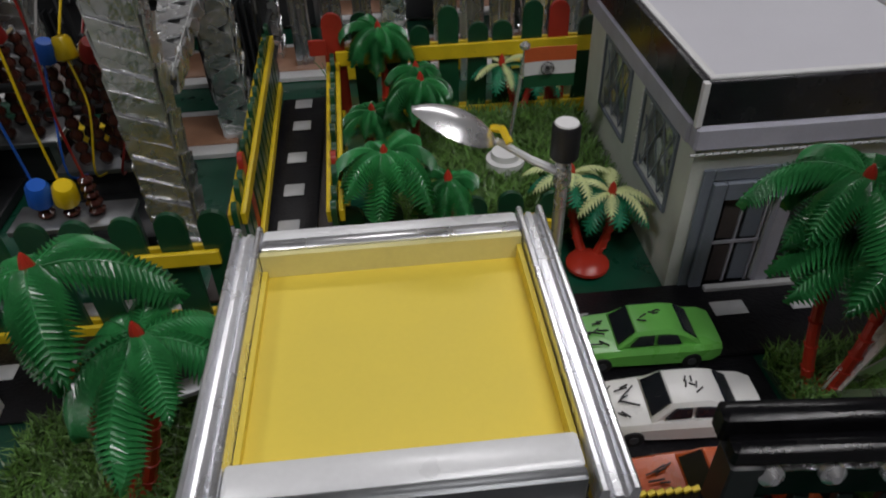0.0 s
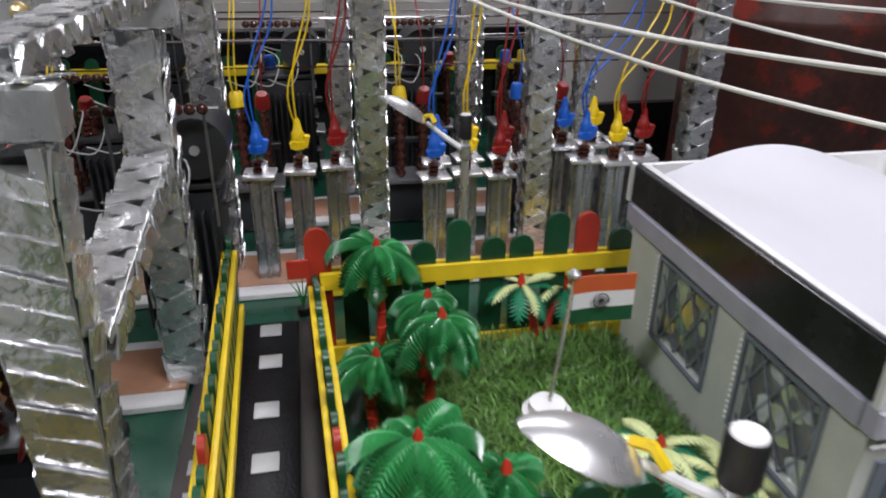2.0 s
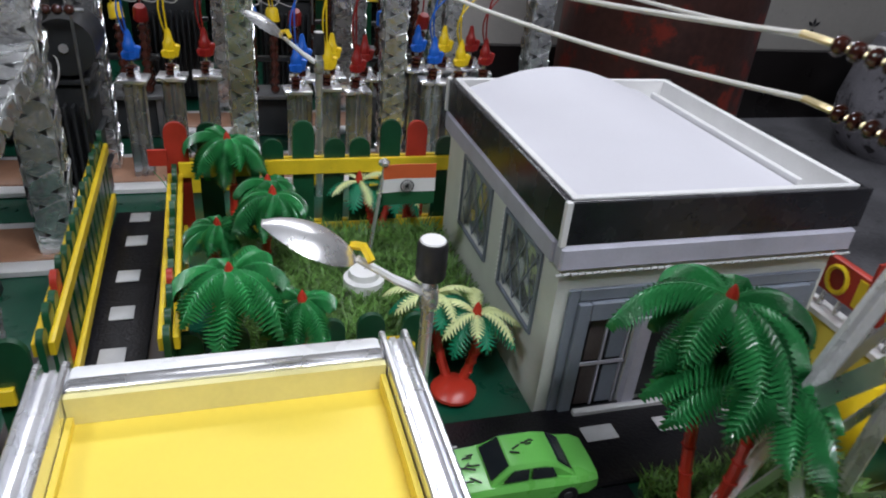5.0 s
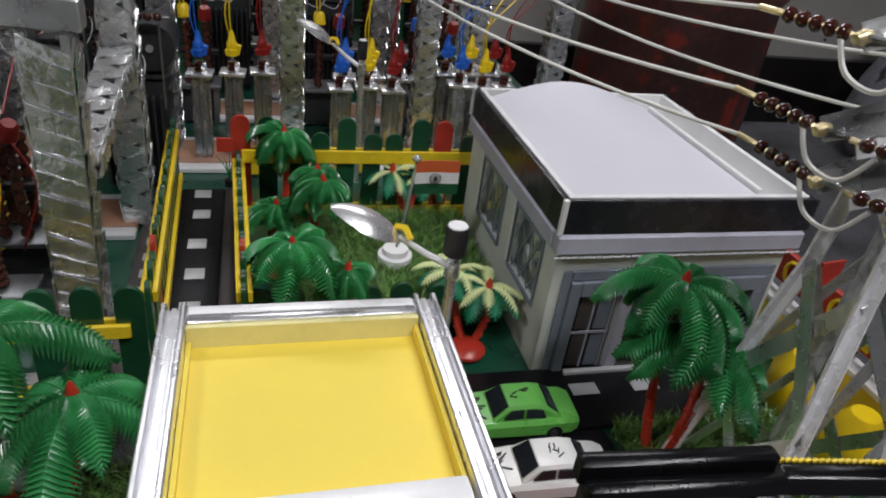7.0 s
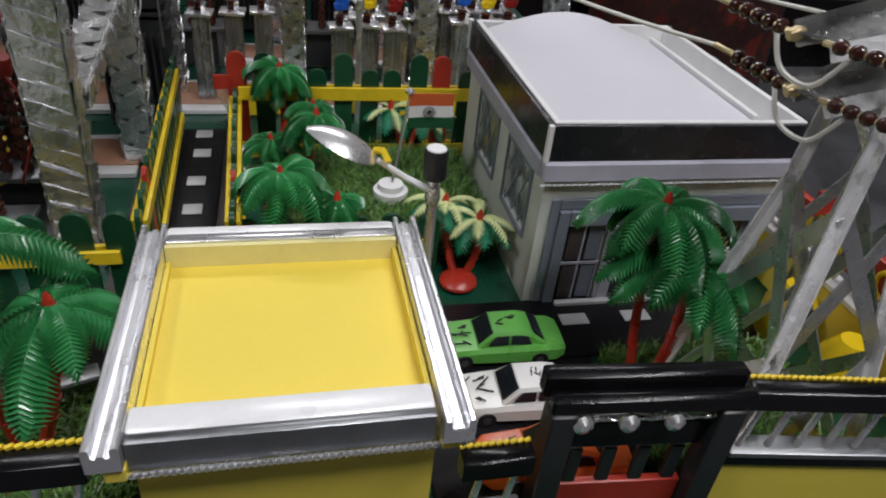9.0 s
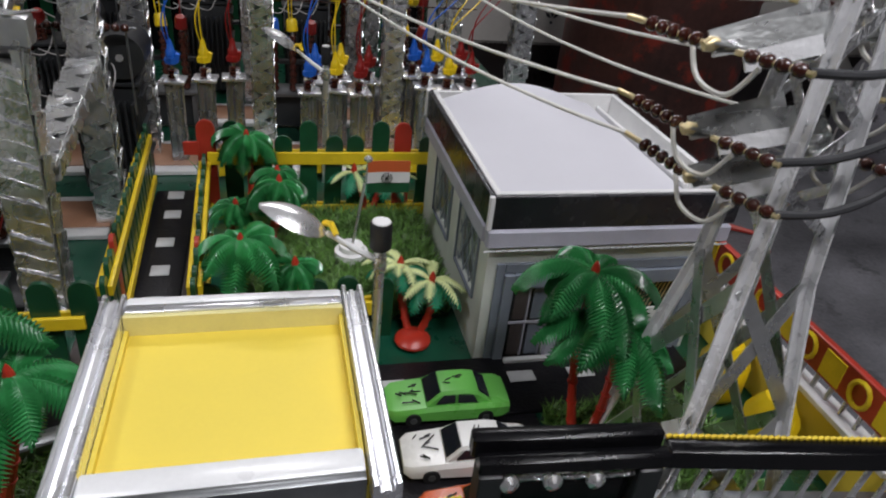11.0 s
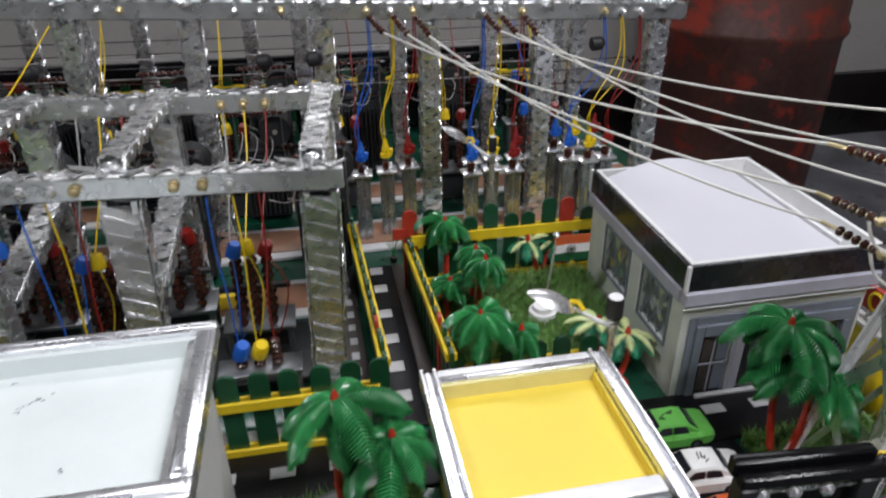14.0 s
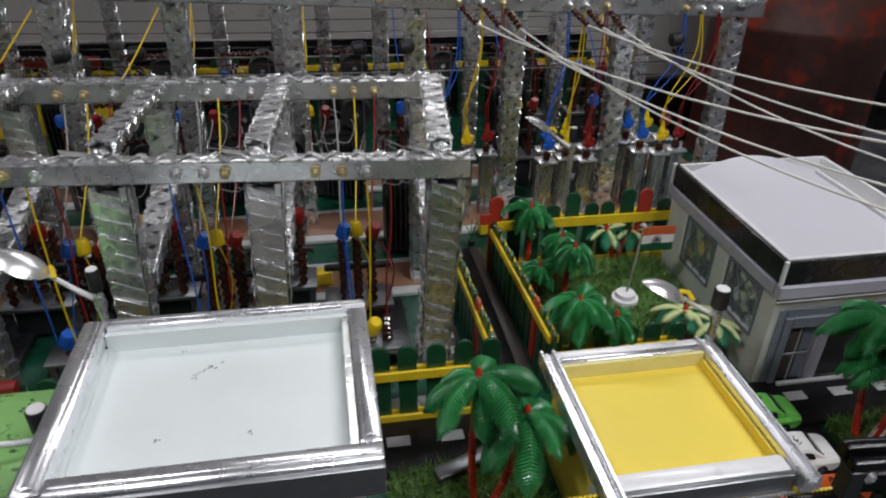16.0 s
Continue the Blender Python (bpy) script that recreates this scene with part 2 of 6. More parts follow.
# ---- mesh helpers ----
class Geo:
    """A bag of faces that becomes one mesh."""

    def __init__(self):
        self.v, self.f = [], []

    def add(self, verts, faces):
        k = len(self.v)
        self.v += [tuple(p) for p in verts]
        self.f += [tuple(i + k for i in f) for f in faces]
        return self

    def box(self, c, s, rot=None, bev=0.0):
        """A box round c with sides s; bev chamfers its upright and long edges."""
        hx, hy, hz = s[0] / 2, s[1] / 2, s[2] / 2
        c = Vector(c)
        r = rot if rot is not None else Matrix.Identity(3)
        if bev <= 0:
            vs = [c + r @ Vector((x * hx, y * hy, z * hz)) for x in (-1, 1) for y in (-1, 1) for z in (-1, 1)]
            return self.add(vs, [(0, 1, 3, 2), (4, 6, 7, 5), (0, 4, 5, 1), (2, 3, 7, 6), (0, 2, 6, 4), (1, 5, 7, 3)])
        b = min(bev, hx * 0.9, hy * 0.9, hz * 0.9)
        rings = []
        for z, i in ((-hz, b), (-hz + b, 0), (hz - b, 0), (hz, b)):
            x, y = hx - i, hy - i
            q = b * 0.7
            rings.append([(x - q, -y, z), (x, -y + q, z), (x, y - q, z), (x - q, y, z), (-x + q, y, z), (-x, y - q, z), (-x, -y + q, z), (-x + q, -y, z)])
        vs = [c + r @ Vector(p) for ring in rings for p in ring]
        fs = [tuple(range(7, -1, -1)), tuple(range(24, 32))]
        for k in range(3):
            for j in range(8):
                a, d = k * 8 + j, k * 8 + (j + 1) % 8
                fs.append((a, d, d + 8, a + 8))
        return self.add(vs, fs)

    def span(self, x0, x1, y0, y1, z0, z1, bev=0.0):
        return self.box(((x0 + x1) / 2, (y0 + y1) / 2, (z0 + z1) / 2), (abs(x1 - x0), abs(y1 - y0), abs(z1 - z0)), None, bev)

    def rod(self, p, q, r0, r1=None, n=10, caps=True):
        p, q = Vector(p), Vector(q)
        r1 = r0 if r1 is None else r1
        m = (q - p).to_track_quat("Z", "Y").to_matrix()
        vs = [o + m @ Vector((math.cos(2 * math.pi * i / n) * r, math.sin(2 * math.pi * i / n) * r, 0)) for o, r in ((p, r0), (q, r1)) for i in range(n)]
        fs = [(i, (i + 1) % n, n + (i + 1) % n, n + i) for i in range(n)]
        if caps:
            fs += [tuple(range(n - 1, -1, -1)), tuple(range(n, 2 * n))]
        return self.add(vs, fs)

    def lathe(self, base, rings, n=14, up=(0, 0, 1)):
        """rings: (radius, height) from bottom to top along up."""
        base = Vector(base)
        m = Vector(up).to_track_quat("Z", "Y").to_matrix()
        vs = [base + m @ Vector((math.cos(2 * math.pi * i / n) * r, math.sin(2 * math.pi * i / n) * r, h)) for r, h in rings for i in range(n)]
        fs = [(k * n + i, k * n + (i + 1) % n, (k + 1) * n + (i + 1) % n, (k + 1) * n + i) for k in range(len(rings) - 1) for i in range(n)]
        fs += [tuple(range(n - 1, -1, -1)), tuple(range((len(rings) - 1) * n, len(rings) * n))]
        return self.add(vs, fs)

    def tube(self, pts, r, n=7, r1=None):
        pts = [Vector(p) for p in pts]
        m = len(pts)
        vs, fs = [], []
        side = None
        for i, p in enumerate(pts):
            d = (pts[min(i + 1, m - 1)] - pts[max(i - 1, 0)]).normalized()
            if side is None:
                side = d.orthogonal().normalized()
            side = (side - d * side.dot(d)).normalized()
            up = d.cross(side)
            rr = r if r1 is None else r + (r1 - r) * i / (m - 1)
            vs += [p + (side * math.cos(2 * math.pi * j / n) + up * math.sin(2 * math.pi * j / n)) * rr for j in range(n)]
        for i in range(m - 1):
            fs += [(i * n + j, i * n + (j + 1) % n, (i + 1) * n + (j + 1) % n, (i + 1) * n + j) for j in range(n)]
        fs += [tuple(range(n - 1, -1, -1)), tuple(range((m - 1) * n, m * n))]
        return self.add(vs, fs)

    def strip(self, p, q, width, thick, normal):
        """A flat bar from p to q, lying in the plane with that normal."""
        p, q, nn = Vector(p), Vector(q), Vector(normal).normalized()
        d = (q - p)
        rot = Matrix((d.normalized(), nn.cross(d.normalized()), nn)).transposed()
        return self.box((p + q) / 2, (d.length, width, thick), rot)

    def prism(self, outline, at, depth, u=(1, 0, 0), w=(0, 0, 1)):
        """A plate: an outline in the axes u, w at a point, pushed out by depth along u x w."""
        at, u, w = Vector(at), Vector(u), Vector(w)
        nn = u.cross(w).normalized()
        k = len(outline)
        vs = [at + u * a + w * b + nn * e for e in (-depth / 2, depth / 2) for a, b in outline]
        fs = [tuple(range(k - 1, -1, -1)), tuple(range(k, 2 * k))]
        fs += [(i, (i + 1) % k, k + (i + 1) % k, k + i) for i in range(k)]
        return self.add(vs, fs)

    def mesh(self, name, smooth=True):
        me = bpy.data.meshes.new(name)
        me.from_pydata(self.v, [], self.f)
        b = bmesh.new()
        b.from_mesh(me)
        bmesh.ops.recalc_face_normals(b, faces=b.faces)
        b.to_mesh(me)
        b.free()
        if smooth:
            me.shade_smooth()
            me.set_sharp_from_angle(angle=radians(38))
        return me


def part(name, geo, material, parent=None, label="", smooth=True):
    me = geo.mesh(name, smooth) if isinstance(geo, Geo) else geo
    if not me.materials:
        me.materials.append(material)
    ob = new(name, me)
    if parent is not None:
        ob.parent = parent
    if label:
        ob["label"] = label
    return ob


def thing(name, label, category, at=(0, 0, 0), group="", kind=""):
    ob = new(name)
    ob.empty_display_size = 0.01
    ob.location = at
    return tagged(ob, label, category, group, kind)


def single(name, geo, material, label, category, group="", kind="", smooth=True):
    return tagged(part(name, geo, material, None, "", smooth), label, category, group, kind)


def arc(p, q, sag, n=14):
    p, q = Vector(p), Vector(q)
    return [p.lerp(q, i / n) + Vector((0, 0, -4 * sag * (i / n) * (1 - i / n))) for i in range(n + 1)]


# ---- room ----
FLOOR_Z = -0.20
single("floor", Geo().span(-3, 3.2, -2.6, 1.40, FLOOR_Z - 0.05, FLOOR_Z), FLOOR_GREY, "grey stained cement room floor", "floor", kind="structure")
single("wall_north", Geo().span(-3, 3.2, 1.30, 1.40, FLOOR_Z, 2.4), WALL_TILE, "pale grey wall with small dark flower prints", "wall", kind="structure")
# Unseen walls and ceiling, added to enclose the light.
single("wall_south", Geo().span(-3, 3.2, -2.7, -2.6, FLOOR_Z, 2.4), PLASTER, "unseen dark wall added to close the room", "wall", kind="structure")
single("wall_west", Geo().span(-3.1, -3, -2.6, 1.30, FLOOR_Z, 2.4), PLASTER, "unseen dark wall added to close the room", "wall", kind="structure")
single("wall_east", Geo().span(3.2, 3.3, -2.6, 1.30, FLOOR_Z, 2.4), PLASTER, "unseen dark wall added to close the room", "wall", kind="structure")
single("ceiling", Geo().span(-3.1, 3.3, -2.7, 1.40, 2.4, 2.5), PLASTER, "unseen dark ceiling added to close the room", "ceiling", kind="structure")
single("baseboard", Geo().span(-3, 3.2, 1.28, 1.30, FLOOR_Z, -0.05), SKIRT, "black tiled skirting along the wall", "skirting", kind="structure")

# flower prints on the wall
def flower(x, z):
    g = Geo()
    for a in (-50, 0, 50):
        d = Vector((math.sin(radians(a)), 0, math.cos(radians(a))))
        s = Vector((d.z, 0, -d.x))
        c = Vector((x, 1.298, z))
        pts = [c + d * 0.003, c + d * 0.011 + s * 0.0035, c + d * 0.020, c + d * 0.011 - s * 0.0035]
        g.add([p for p in pts] + [p + Vector((0, -0.0015, 0)) for p in pts], [(0, 1, 2, 3), (7, 6, 5, 4), (0, 4, 5, 1), (1, 5, 6, 2), (2, 6, 7, 3), (3, 7, 4, 0)])
    g.rod((x, 1.299, z - 0.007), (x, 1.2965, z - 0.007), 0.003, n=8)
    return g


for i in range(22):
    for j in range(3):
        o = part("flower_print", flower(-1.61 + i * 0.215 + 0.107 * (j % 2), -0.001 + j * 0.156), PRINT_DARK, bpy.data.objects["wall_north"])

# ---- table and painted board ----
single("table", Geo().span(-1.1, 0.30, 0.045, 1.05, -0.035, -0.018, 0.003).span(-1.05, -1.0, 0.09, 0.14, FLOOR_Z, -0.035).span(0.20, 0.25, 0.09, 0.14, FLOOR_Z, -0.035).span(-1.05, -1.0, 0.9, 0.95, FLOOR_Z, -0.035).span(0.20, 0.25, 0.9, 0.95, FLOOR_Z, -0.035), WOOD, "low wooden table that carries the model", "table")
board = single("ground", Geo().span(-1.1, 0.30, 0.06, 1.04, -0.018, 0.0, 0.002), GREEN_PAINT, "dark green glossy painted model board", "ground", kind="structure")

# ---- painted strips, roads ----
def slab(name, x0, x1, y0, y1, z1, material, label, category="ground"):
    return single(name, Geo().span(x0, x1, y0, y1, 0.0, z1, 0.0008), material, label, category, kind="structure")


slab("road_long", -0.127, -0.092, 0.272, 0.522, 0.004, ROAD, "black painted model road with white dashes", "road")
slab("road_cross", -1.05, 0.255, 0.212, 0.2655, 0.003, ROAD, "black painted model road with white dashes", "road")
slab("parking_ground", 0.02, 0.130, 0.118, 0.211, 0.0025, ROAD, "black painted parking place", "road")
slab("white_line", -0.75, -0.150, 0.281, 0.292, 0.0030, WHITE, "white painted line behind the front fence", "ground")
slab("strip_path", -0.0915, -0.079, 0.285, 0.522, 0.0035, PAVE, "brown grey painted strip beside the road", "pavement")
slab("strip_left", -0.152, -0.1335, 0.285, 0.522, 0.003, PAVE, "grey painted strip beside the road", "pavement")
for k, y in enumerate((0.510, 0.474, 0.4275, 0.386, 0.345, 0.306)):
    single("road_dash", Geo().box((-0.1095 + 0.0008 * (k % 2), y, 0.0048), (0.0135, 0.0135, 0.0012), None, 0.0004), DASH, "grey white painted road dash", "road marking", "dashes on the long road")
for k in range(22):
    x = 0.215 - k * 0.042
    if -0.13 < x < -0.09:
        continue
    single("road_dash", Geo().box((x, 0.243, 0.0038), (0.018, 0.010, 0.0012), None, 0.0004), DASH, "grey white painted road dash", "road marking", "dashes on the cross road")
for k in range(9):
    single("road_dash", Geo().box((-0.1425, 0.50 - k * 0.022, 0.0037), (0.007, 0.010, 0.0010), None, 0.0003), DASH, "small grey white painted dash", "road marking", "dashes beside the fence")
# yard beyond the fences: brown slabs with white edges
for y0, y1, x0, x1 in ((0.455, 0.500, -1.05, -0.155), (0.574, 0.625, -1.05, 0.27), (0.70, 0.74, -1.05, 0.27)):
    slab("brown_slab", x0, x1, y0, y1, 0.006, BROWN, "brown painted slab in the switch yard", "slab")
    slab("white_edge", x0, x1, y0 - 0.013, y0, 0.005, WHITE, "white painted edge of a brown slab", "kerb")
    slab("grey_edge", x0, x1, y1, y1 + 0.012, 0.004, DASH, "grey painted edge of a brown slab", "kerb")

# ---- fences ----
def picket_mesh(h, w=0.0145, t=0.003):
    out = [(-w / 2, 0), (w / 2, 0)] + [(w / 2 * math.cos(a), h - w / 2 + w / 2 * math.sin(a)) for a in [math.pi * i / 8 for i in range(9)]]
    return Geo().prism(out, (0, 0, 0), t).mesh("picket")


def fence(p, q, h, rails, step, label, red=(), over=0.0, alternate=0.0, tall_every=3, rail_h=0.011, width=0.0145):
    """A run of round-topped pickets between p and q; rails: (height, faces) with -1 for the front face, 1 for the back one."""
    p, q = Vector((*p, 0.0)), Vector((*q, 0.0))
    d = (q - p)
    yaw = math.atan2(d.y, d.x)
    f = thing("picket_fence", label, "fence", p, "picket fences of the model")
    f.rotation_euler = (0, 0, yaw)
    n = max(2, int(round(d.length / step)))
    tall, low = picket_mesh(h, width), picket_mesh(h - alternate, width)
    for i in range(n + 1):
        me = tall if i % tall_every == 1 or i in red else low
        me = me.copy() if i in red else me
        if i in red:
            me.materials.clear()
        o = part("picket", me, RED_PAINT if i in red else PICKET, f, "red painted picket" if i in red else "")
        o.location = (d.length * i / n, random.uniform(-0.0004, 0.0004), random.uniform(-0.0012, 0.0))
        o.rotation_euler = (0, radians(random.uniform(-1.6, 1.6)), 0)
    for z, faces in rails:
        for e in faces:
            part("rail", Geo().box((d.length / 2, e * 0.0032, z), (d.length + over, 0.0028, rail_h), None, 0.0005), YELLOW, f, "yellow painted rail")
    return f


BOTH = (-1, 1)
fence((-0.076, 0.473), (0.147, 0.473), 0.091, ((0.0585, BOTH), (0.0085, BOTH)), 0.0205, "dark green picket fence with yellow rails, behind the lawn", red=(0, 8), alternate=0.013)
fence((-0.700, 0.2695), (-0.130, 0.2695), 0.075, ((0.0485, BOTH), (0.0045, BOTH)), 0.0215, "dark green picket fence with yellow rails, along the cross road", rail_h=0.0085)
fence((-0.066, 0.300), (0.045, 0.300), 0.051, ((0.026, BOTH),), 0.0245, "low dark green picket fence before the lawn", alternate=0.002)
fence((-0.1235, 0.290), (-0.1310, 0.526), 0.0675, ((0.053, BOTH), (0.014, (-1,))), 0.0152, "dark green picket fence with yellow rails beside the long road", red=(3,), alternate=0.003, rail_h=0.0075, width=0.0100)
fence((-0.0785, 0.470), (-0.0725, 0.286), 0.0660, ((0.053, BOTH), (0.014, (1,))), 0.0152, "dark green picket fence with yellow rails beside the lawn", red=(9,), alternate=0.003, rail_h=0.0075, width=0.0100)

# ---- lawn ----
def grass_patch(name, x0, x1, y0, y1, count, h, label):
    base = single(name + "_bed", Geo().span(x0, x1, y0, y1, 0.0005, 0.005, 0.001), TURF, "dark green backing of a grass patch", "lawn", kind="structure")
    rnd = random.Random(int(1000 * (x0 + y0)) + 7)
    vs, fs = [], []
    for i in range(count):
        x, y = rnd.uniform(x0, x1), rnd.uniform(y0, y1)
        a = rnd.uniform(0, 6.283)
        hh = h * rnd.uniform(0.7, 1.5)
        lean = rnd.uniform(0.2, 1.0) * hh
        b = a + rnd.uniform(-0.8, 0.8)
        w = 0.00055
        sx, sy = -math.sin(b) * w, math.cos(b) * w
        dx, dy = math.cos(b) * lean, math.sin(b) * lean
        k = len(vs)
        vs += [(x - sx, y - sy, 0.004), (x + sx, y + sy, 0.004), (x + dx * 0.4 + sx, y + dy * 0.4 + sy, 0.004 + hh * 0.62), (x + dx * 0.4 - sx, y + dy * 0.4 - sy, 0.004 + hh * 0.62), (x + dx, y + dy, 0.004 + hh * 0.9)]
        fs += [(k, k + 1, k + 2, k + 3), (k + 3, k + 2, k + 4)]
    me = bpy.data.meshes.new(name)
    me.from_pydata(vs, [], fs)
    me.materials.append(GRASS)
    return tagged(new(name, me), label, "grass", kind="stuff")


grass_patch("grass", -0.048, 0.098, 0.315, 0.456, 20000, 0.0135, "artificial green grass of the small lawn")
grass_patch("grass", -0.215, -0.112, 0.108, 0.208, 9000, 0.009, "artificial green grass round the front palm")
grass_patch("grass", 0.132, 0.235, 0.125, 0.206, 8000, 0.009, "artificial green grass under the side palm")

# ---- yellow building ----
yb = thing("yellow_building", "small yellow building with a silver rail-framed flat roof", "building", (-0.0435, 0.158, 0))
def yspan(*a, **k):
    g = Geo()
    g.span(a[0] + 0.0435, a[1] + 0.0435, a[2] - 0.158, a[3] - 0.158, a[4], a[5], k.get("bev", 0))
    return g
part("wall", yspan(-0.092, 0.006, 0.104, 0.108, 0.0, 0.0809), YELLOW_SHEET, yb)
part("wall", yspan(-0.092, 0.006, 0.212, 0.216, 0.0, 0.0809), YELLOW_SHEET, yb)
part("wall", yspan(-0.096, -0.092, 0.104, 0.216, 0.0, 0.0809), YELLOW_SHEET, yb)
part("wall", yspan(0.006, 0.010, 0.104, 0.216, 0.0, 0.0809), YELLOW_SHEET, yb)
part("roof_panel", yspan(-0.0955, 0.0085, 0.104, 0.2155, 0.0810, 0.0830), YELLOW_SHEET, yb, "plain yellow roof sheet")
part("roof_upstand", yspan(-0.0955, 0.0085, 0.2062, 0.2090, 0.0831, 0.0940), YELLOW_PALE, yb, "pale yellow upstand")
part("roof_upstand", yspan(-0.0955, -0.0935, 0.113, 0.2060, 0.0831, 0.0865), YELLOW_SHEET, yb)
part("roof_upstand", yspan(0.0066, 0.0085, 0.113, 0.2060, 0.0831, 0.0900), YELLOW_SHEET, yb)
def channel(x, y0, y1, z, w=0.0105):
    prof = [(-0.0055, -0.0055), (0.0057, -0.0055), (0.0057, 0.0048), (0.0050, 0.0055), (0.0038, 0.0055), (0.0031, 0.0048), (0.0029, 0.0016), (0.0016, 0.0010), (0.0010, 0.0022), (-0.0010, 0.0022), (-0.0016, 0.0010), (-0.0028, 0.0016), (-0.0030, 0.0048), (-0.0036, 0.0055), (-0.0049, 0.0055), (-0.0055, 0.0048)]
    return Geo().prism(prof, (x + 0.0435, (y0 + y1) / 2 - 0.158, z), y1 - y0)
part("roof_rail", channel(-0.1015, 0.093, 0.2235, 0.0905), ALU, yb, "grooved aluminium roof rail")
part("roof_rail", channel(0.0145, 0.091, 0.2235, 0.0905), ALU, yb, "grooved aluminium roof rail")
part("roof_edge", yspan(-0.0955, 0.0085, 0.2092, 0.2150, 0.0860, 0.0958, bev=0.001), ALU, yb, "bright aluminium roof edge")
part("roof_edge", yspan(-0.0955, 0.0085, 0.2152, 0.2228, 0.0860, 0.0945, bev=0.001), SILVER, yb, "bright aluminium roof edge")
g = yspan(-0.0955, 0.0075, 0.101, 0.1125, 0.0857, 0.0945, bev=0.0012)
part("roof_edge", g, SILVER, yb, "wide bright aluminium front edge")
part("roof_fascia", yspan(-0.0955, 0.0075, 0.0965, 0.1008, 0.0800, 0.0940, bev=0.0008), ALU_DULL, yb, "dull metal front fascia")
g = Geo()
for i in range(46):
    g.rod((-0.100 + i * 0.0026 + 0.0435, 0.0955 - 0.158, 0.0790), (-0.0982 + i * 0.0026 + 0.0435, 0.0955 - 0.158, 0.0800), 0.0014, n=6)
part("trim", g, STEEL, yb, "twisted silver foil trim")
for s in (-0.0995, 0.0125):
    part("corner_block", yspan(s - 0.003, s + 0.004, 0.094, 0.101, 0.078, 0.0845, bev=0.0008), YELLOW_SHEET, yb)
part("mesh_vent", Geo().box((-0.0965 + 0.0435, 0.125 - 0.158, 0.045), (0.0012, 0.022, 0.03)), DASH, yb, "small mesh vent on the side")
for i in range(2):
    part("rail_hole", Geo().rod((-0.1015 + 0.0435, 0.108 + i * 0.012 - 0.158, 0.0919), (-0.1015 + 0.0435, 0.108 + i * 0.012 - 0.158, 0.0923), 0.0011, n=10), BRASS, yb, "small round hole")

# ---- white building ----
wb = thing("white_building", "white building with a silver framed flat roof", "building", (-0.310, 0.163, 0))
def wspan(x0, x1, y0, y1, z0, z1, bev=0.0):
    return Geo().span(x0 + 0.310, x1 + 0.310, y0 - 0.163, y1 - 0.163, z0, z1, bev)
for a in ((-0.380, -0.240, 0.106, 0.110), (-0.380, -0.240, 0.218, 0.222)):
    part("wall", wspan(*a, 0.0, 0.1274), WHITE, wb)
for a in ((-0.384, -0.380, 0.106, 0.222), (-0.240, -0.236, 0.106, 0.222)):
    part("wall", wspan(*a, 0.0, 0.1274), WHITE, wb)
part("roof_panel", wspan(-0.383, -0.237, 0.1062, 0.2218, 0.1275, 0.1320), WHITE_SHEET, wb, "white roof sheet with small marks")
part("roof_upstand", wspan(-0.3838, -0.3805, 0.1080, 0.2178, 0.1322, 0.1350), WHITE_SHEET, wb, "white roof upstand")
def wrail(x0, x1, y0, y1, z0, z1):
    g = wspan(x0, x1, y0, y1, z0, z1, 0.0012)
    g2 = wspan(x0 + 0.003, x1 - 0.003, y0 + 0.003, y1 - 0.003, z1 - 0.0002, z1 + 0.0012, 0.0005)
    g.add(g2.v, g2.f)
    return g
part("roof_rail", wrail(-0.395, -0.382, 0.098, 0.230, 0.136, 0.1480), ALU, wb, "aluminium roof rail")
part("roof_rail", wrail(-0.2375, -0.2265, 0.108, 0.222, 0.136, 0.1480), ALU, wb, "aluminium roof rail")
part("roof_rail", wrail(-0.3815, -0.2265, 0.2222, 0.231, 0.136, 0.1480), ALU, wb, "aluminium roof rail")
part("roof_rail", wrail(-0.3815, -0.2265, 0.096, 0.1075, 0.136, 0.1480), ALU, wb, "aluminium roof rail")
part("roof_fascia", wspan(-0.395, -0.2265, 0.092, 0.0958, 0.126, 0.146, 0.001), ALU_DULL, wb, "dull metal front fascia")
part("roof_upstand", wspan(-0.3815, -0.2380, 0.2180, 0.2220, 0.1322, 0.1440), WHITE_SHEET, wb, "white roof upstand")
part("roof_upstand", wspan(-0.2420, -0.2380, 0.108, 0.2178, 0.1322, 0.1440), TAPE, wb, "grey taped upstand")
rnd = random.Random(4)
for x, y, r in ((-0.341, 0.139, 0.0012), (-0.293, 0.138, 0.0014), (-0.322, 0.193, 0.0016), (-0.327, 0.190, 0.0012), (-0.313, 0.199, 0.0008), (-0.337, 0.212, 0.0008), (-0.319, 0.195, 0.0015), (-0.328, 0.186, 0.0009)):
    g = Geo()
    for k in range(5):
        g.box((x + 0.310 + rnd.uniform(-r, r) * 1.4, y - 0.163 + rnd.uniform(-r, r), 0.1321), (rnd.uniform(0.4, 1.3) * r, rnd.uniform(0.2, 0.5) * r, 0.0004), Matrix.Rotation(rnd.uniform(-1.5, 1.5), 3, "Z"))
    part("roof_mark", g, PILLAR, wb, "small grey scuff")

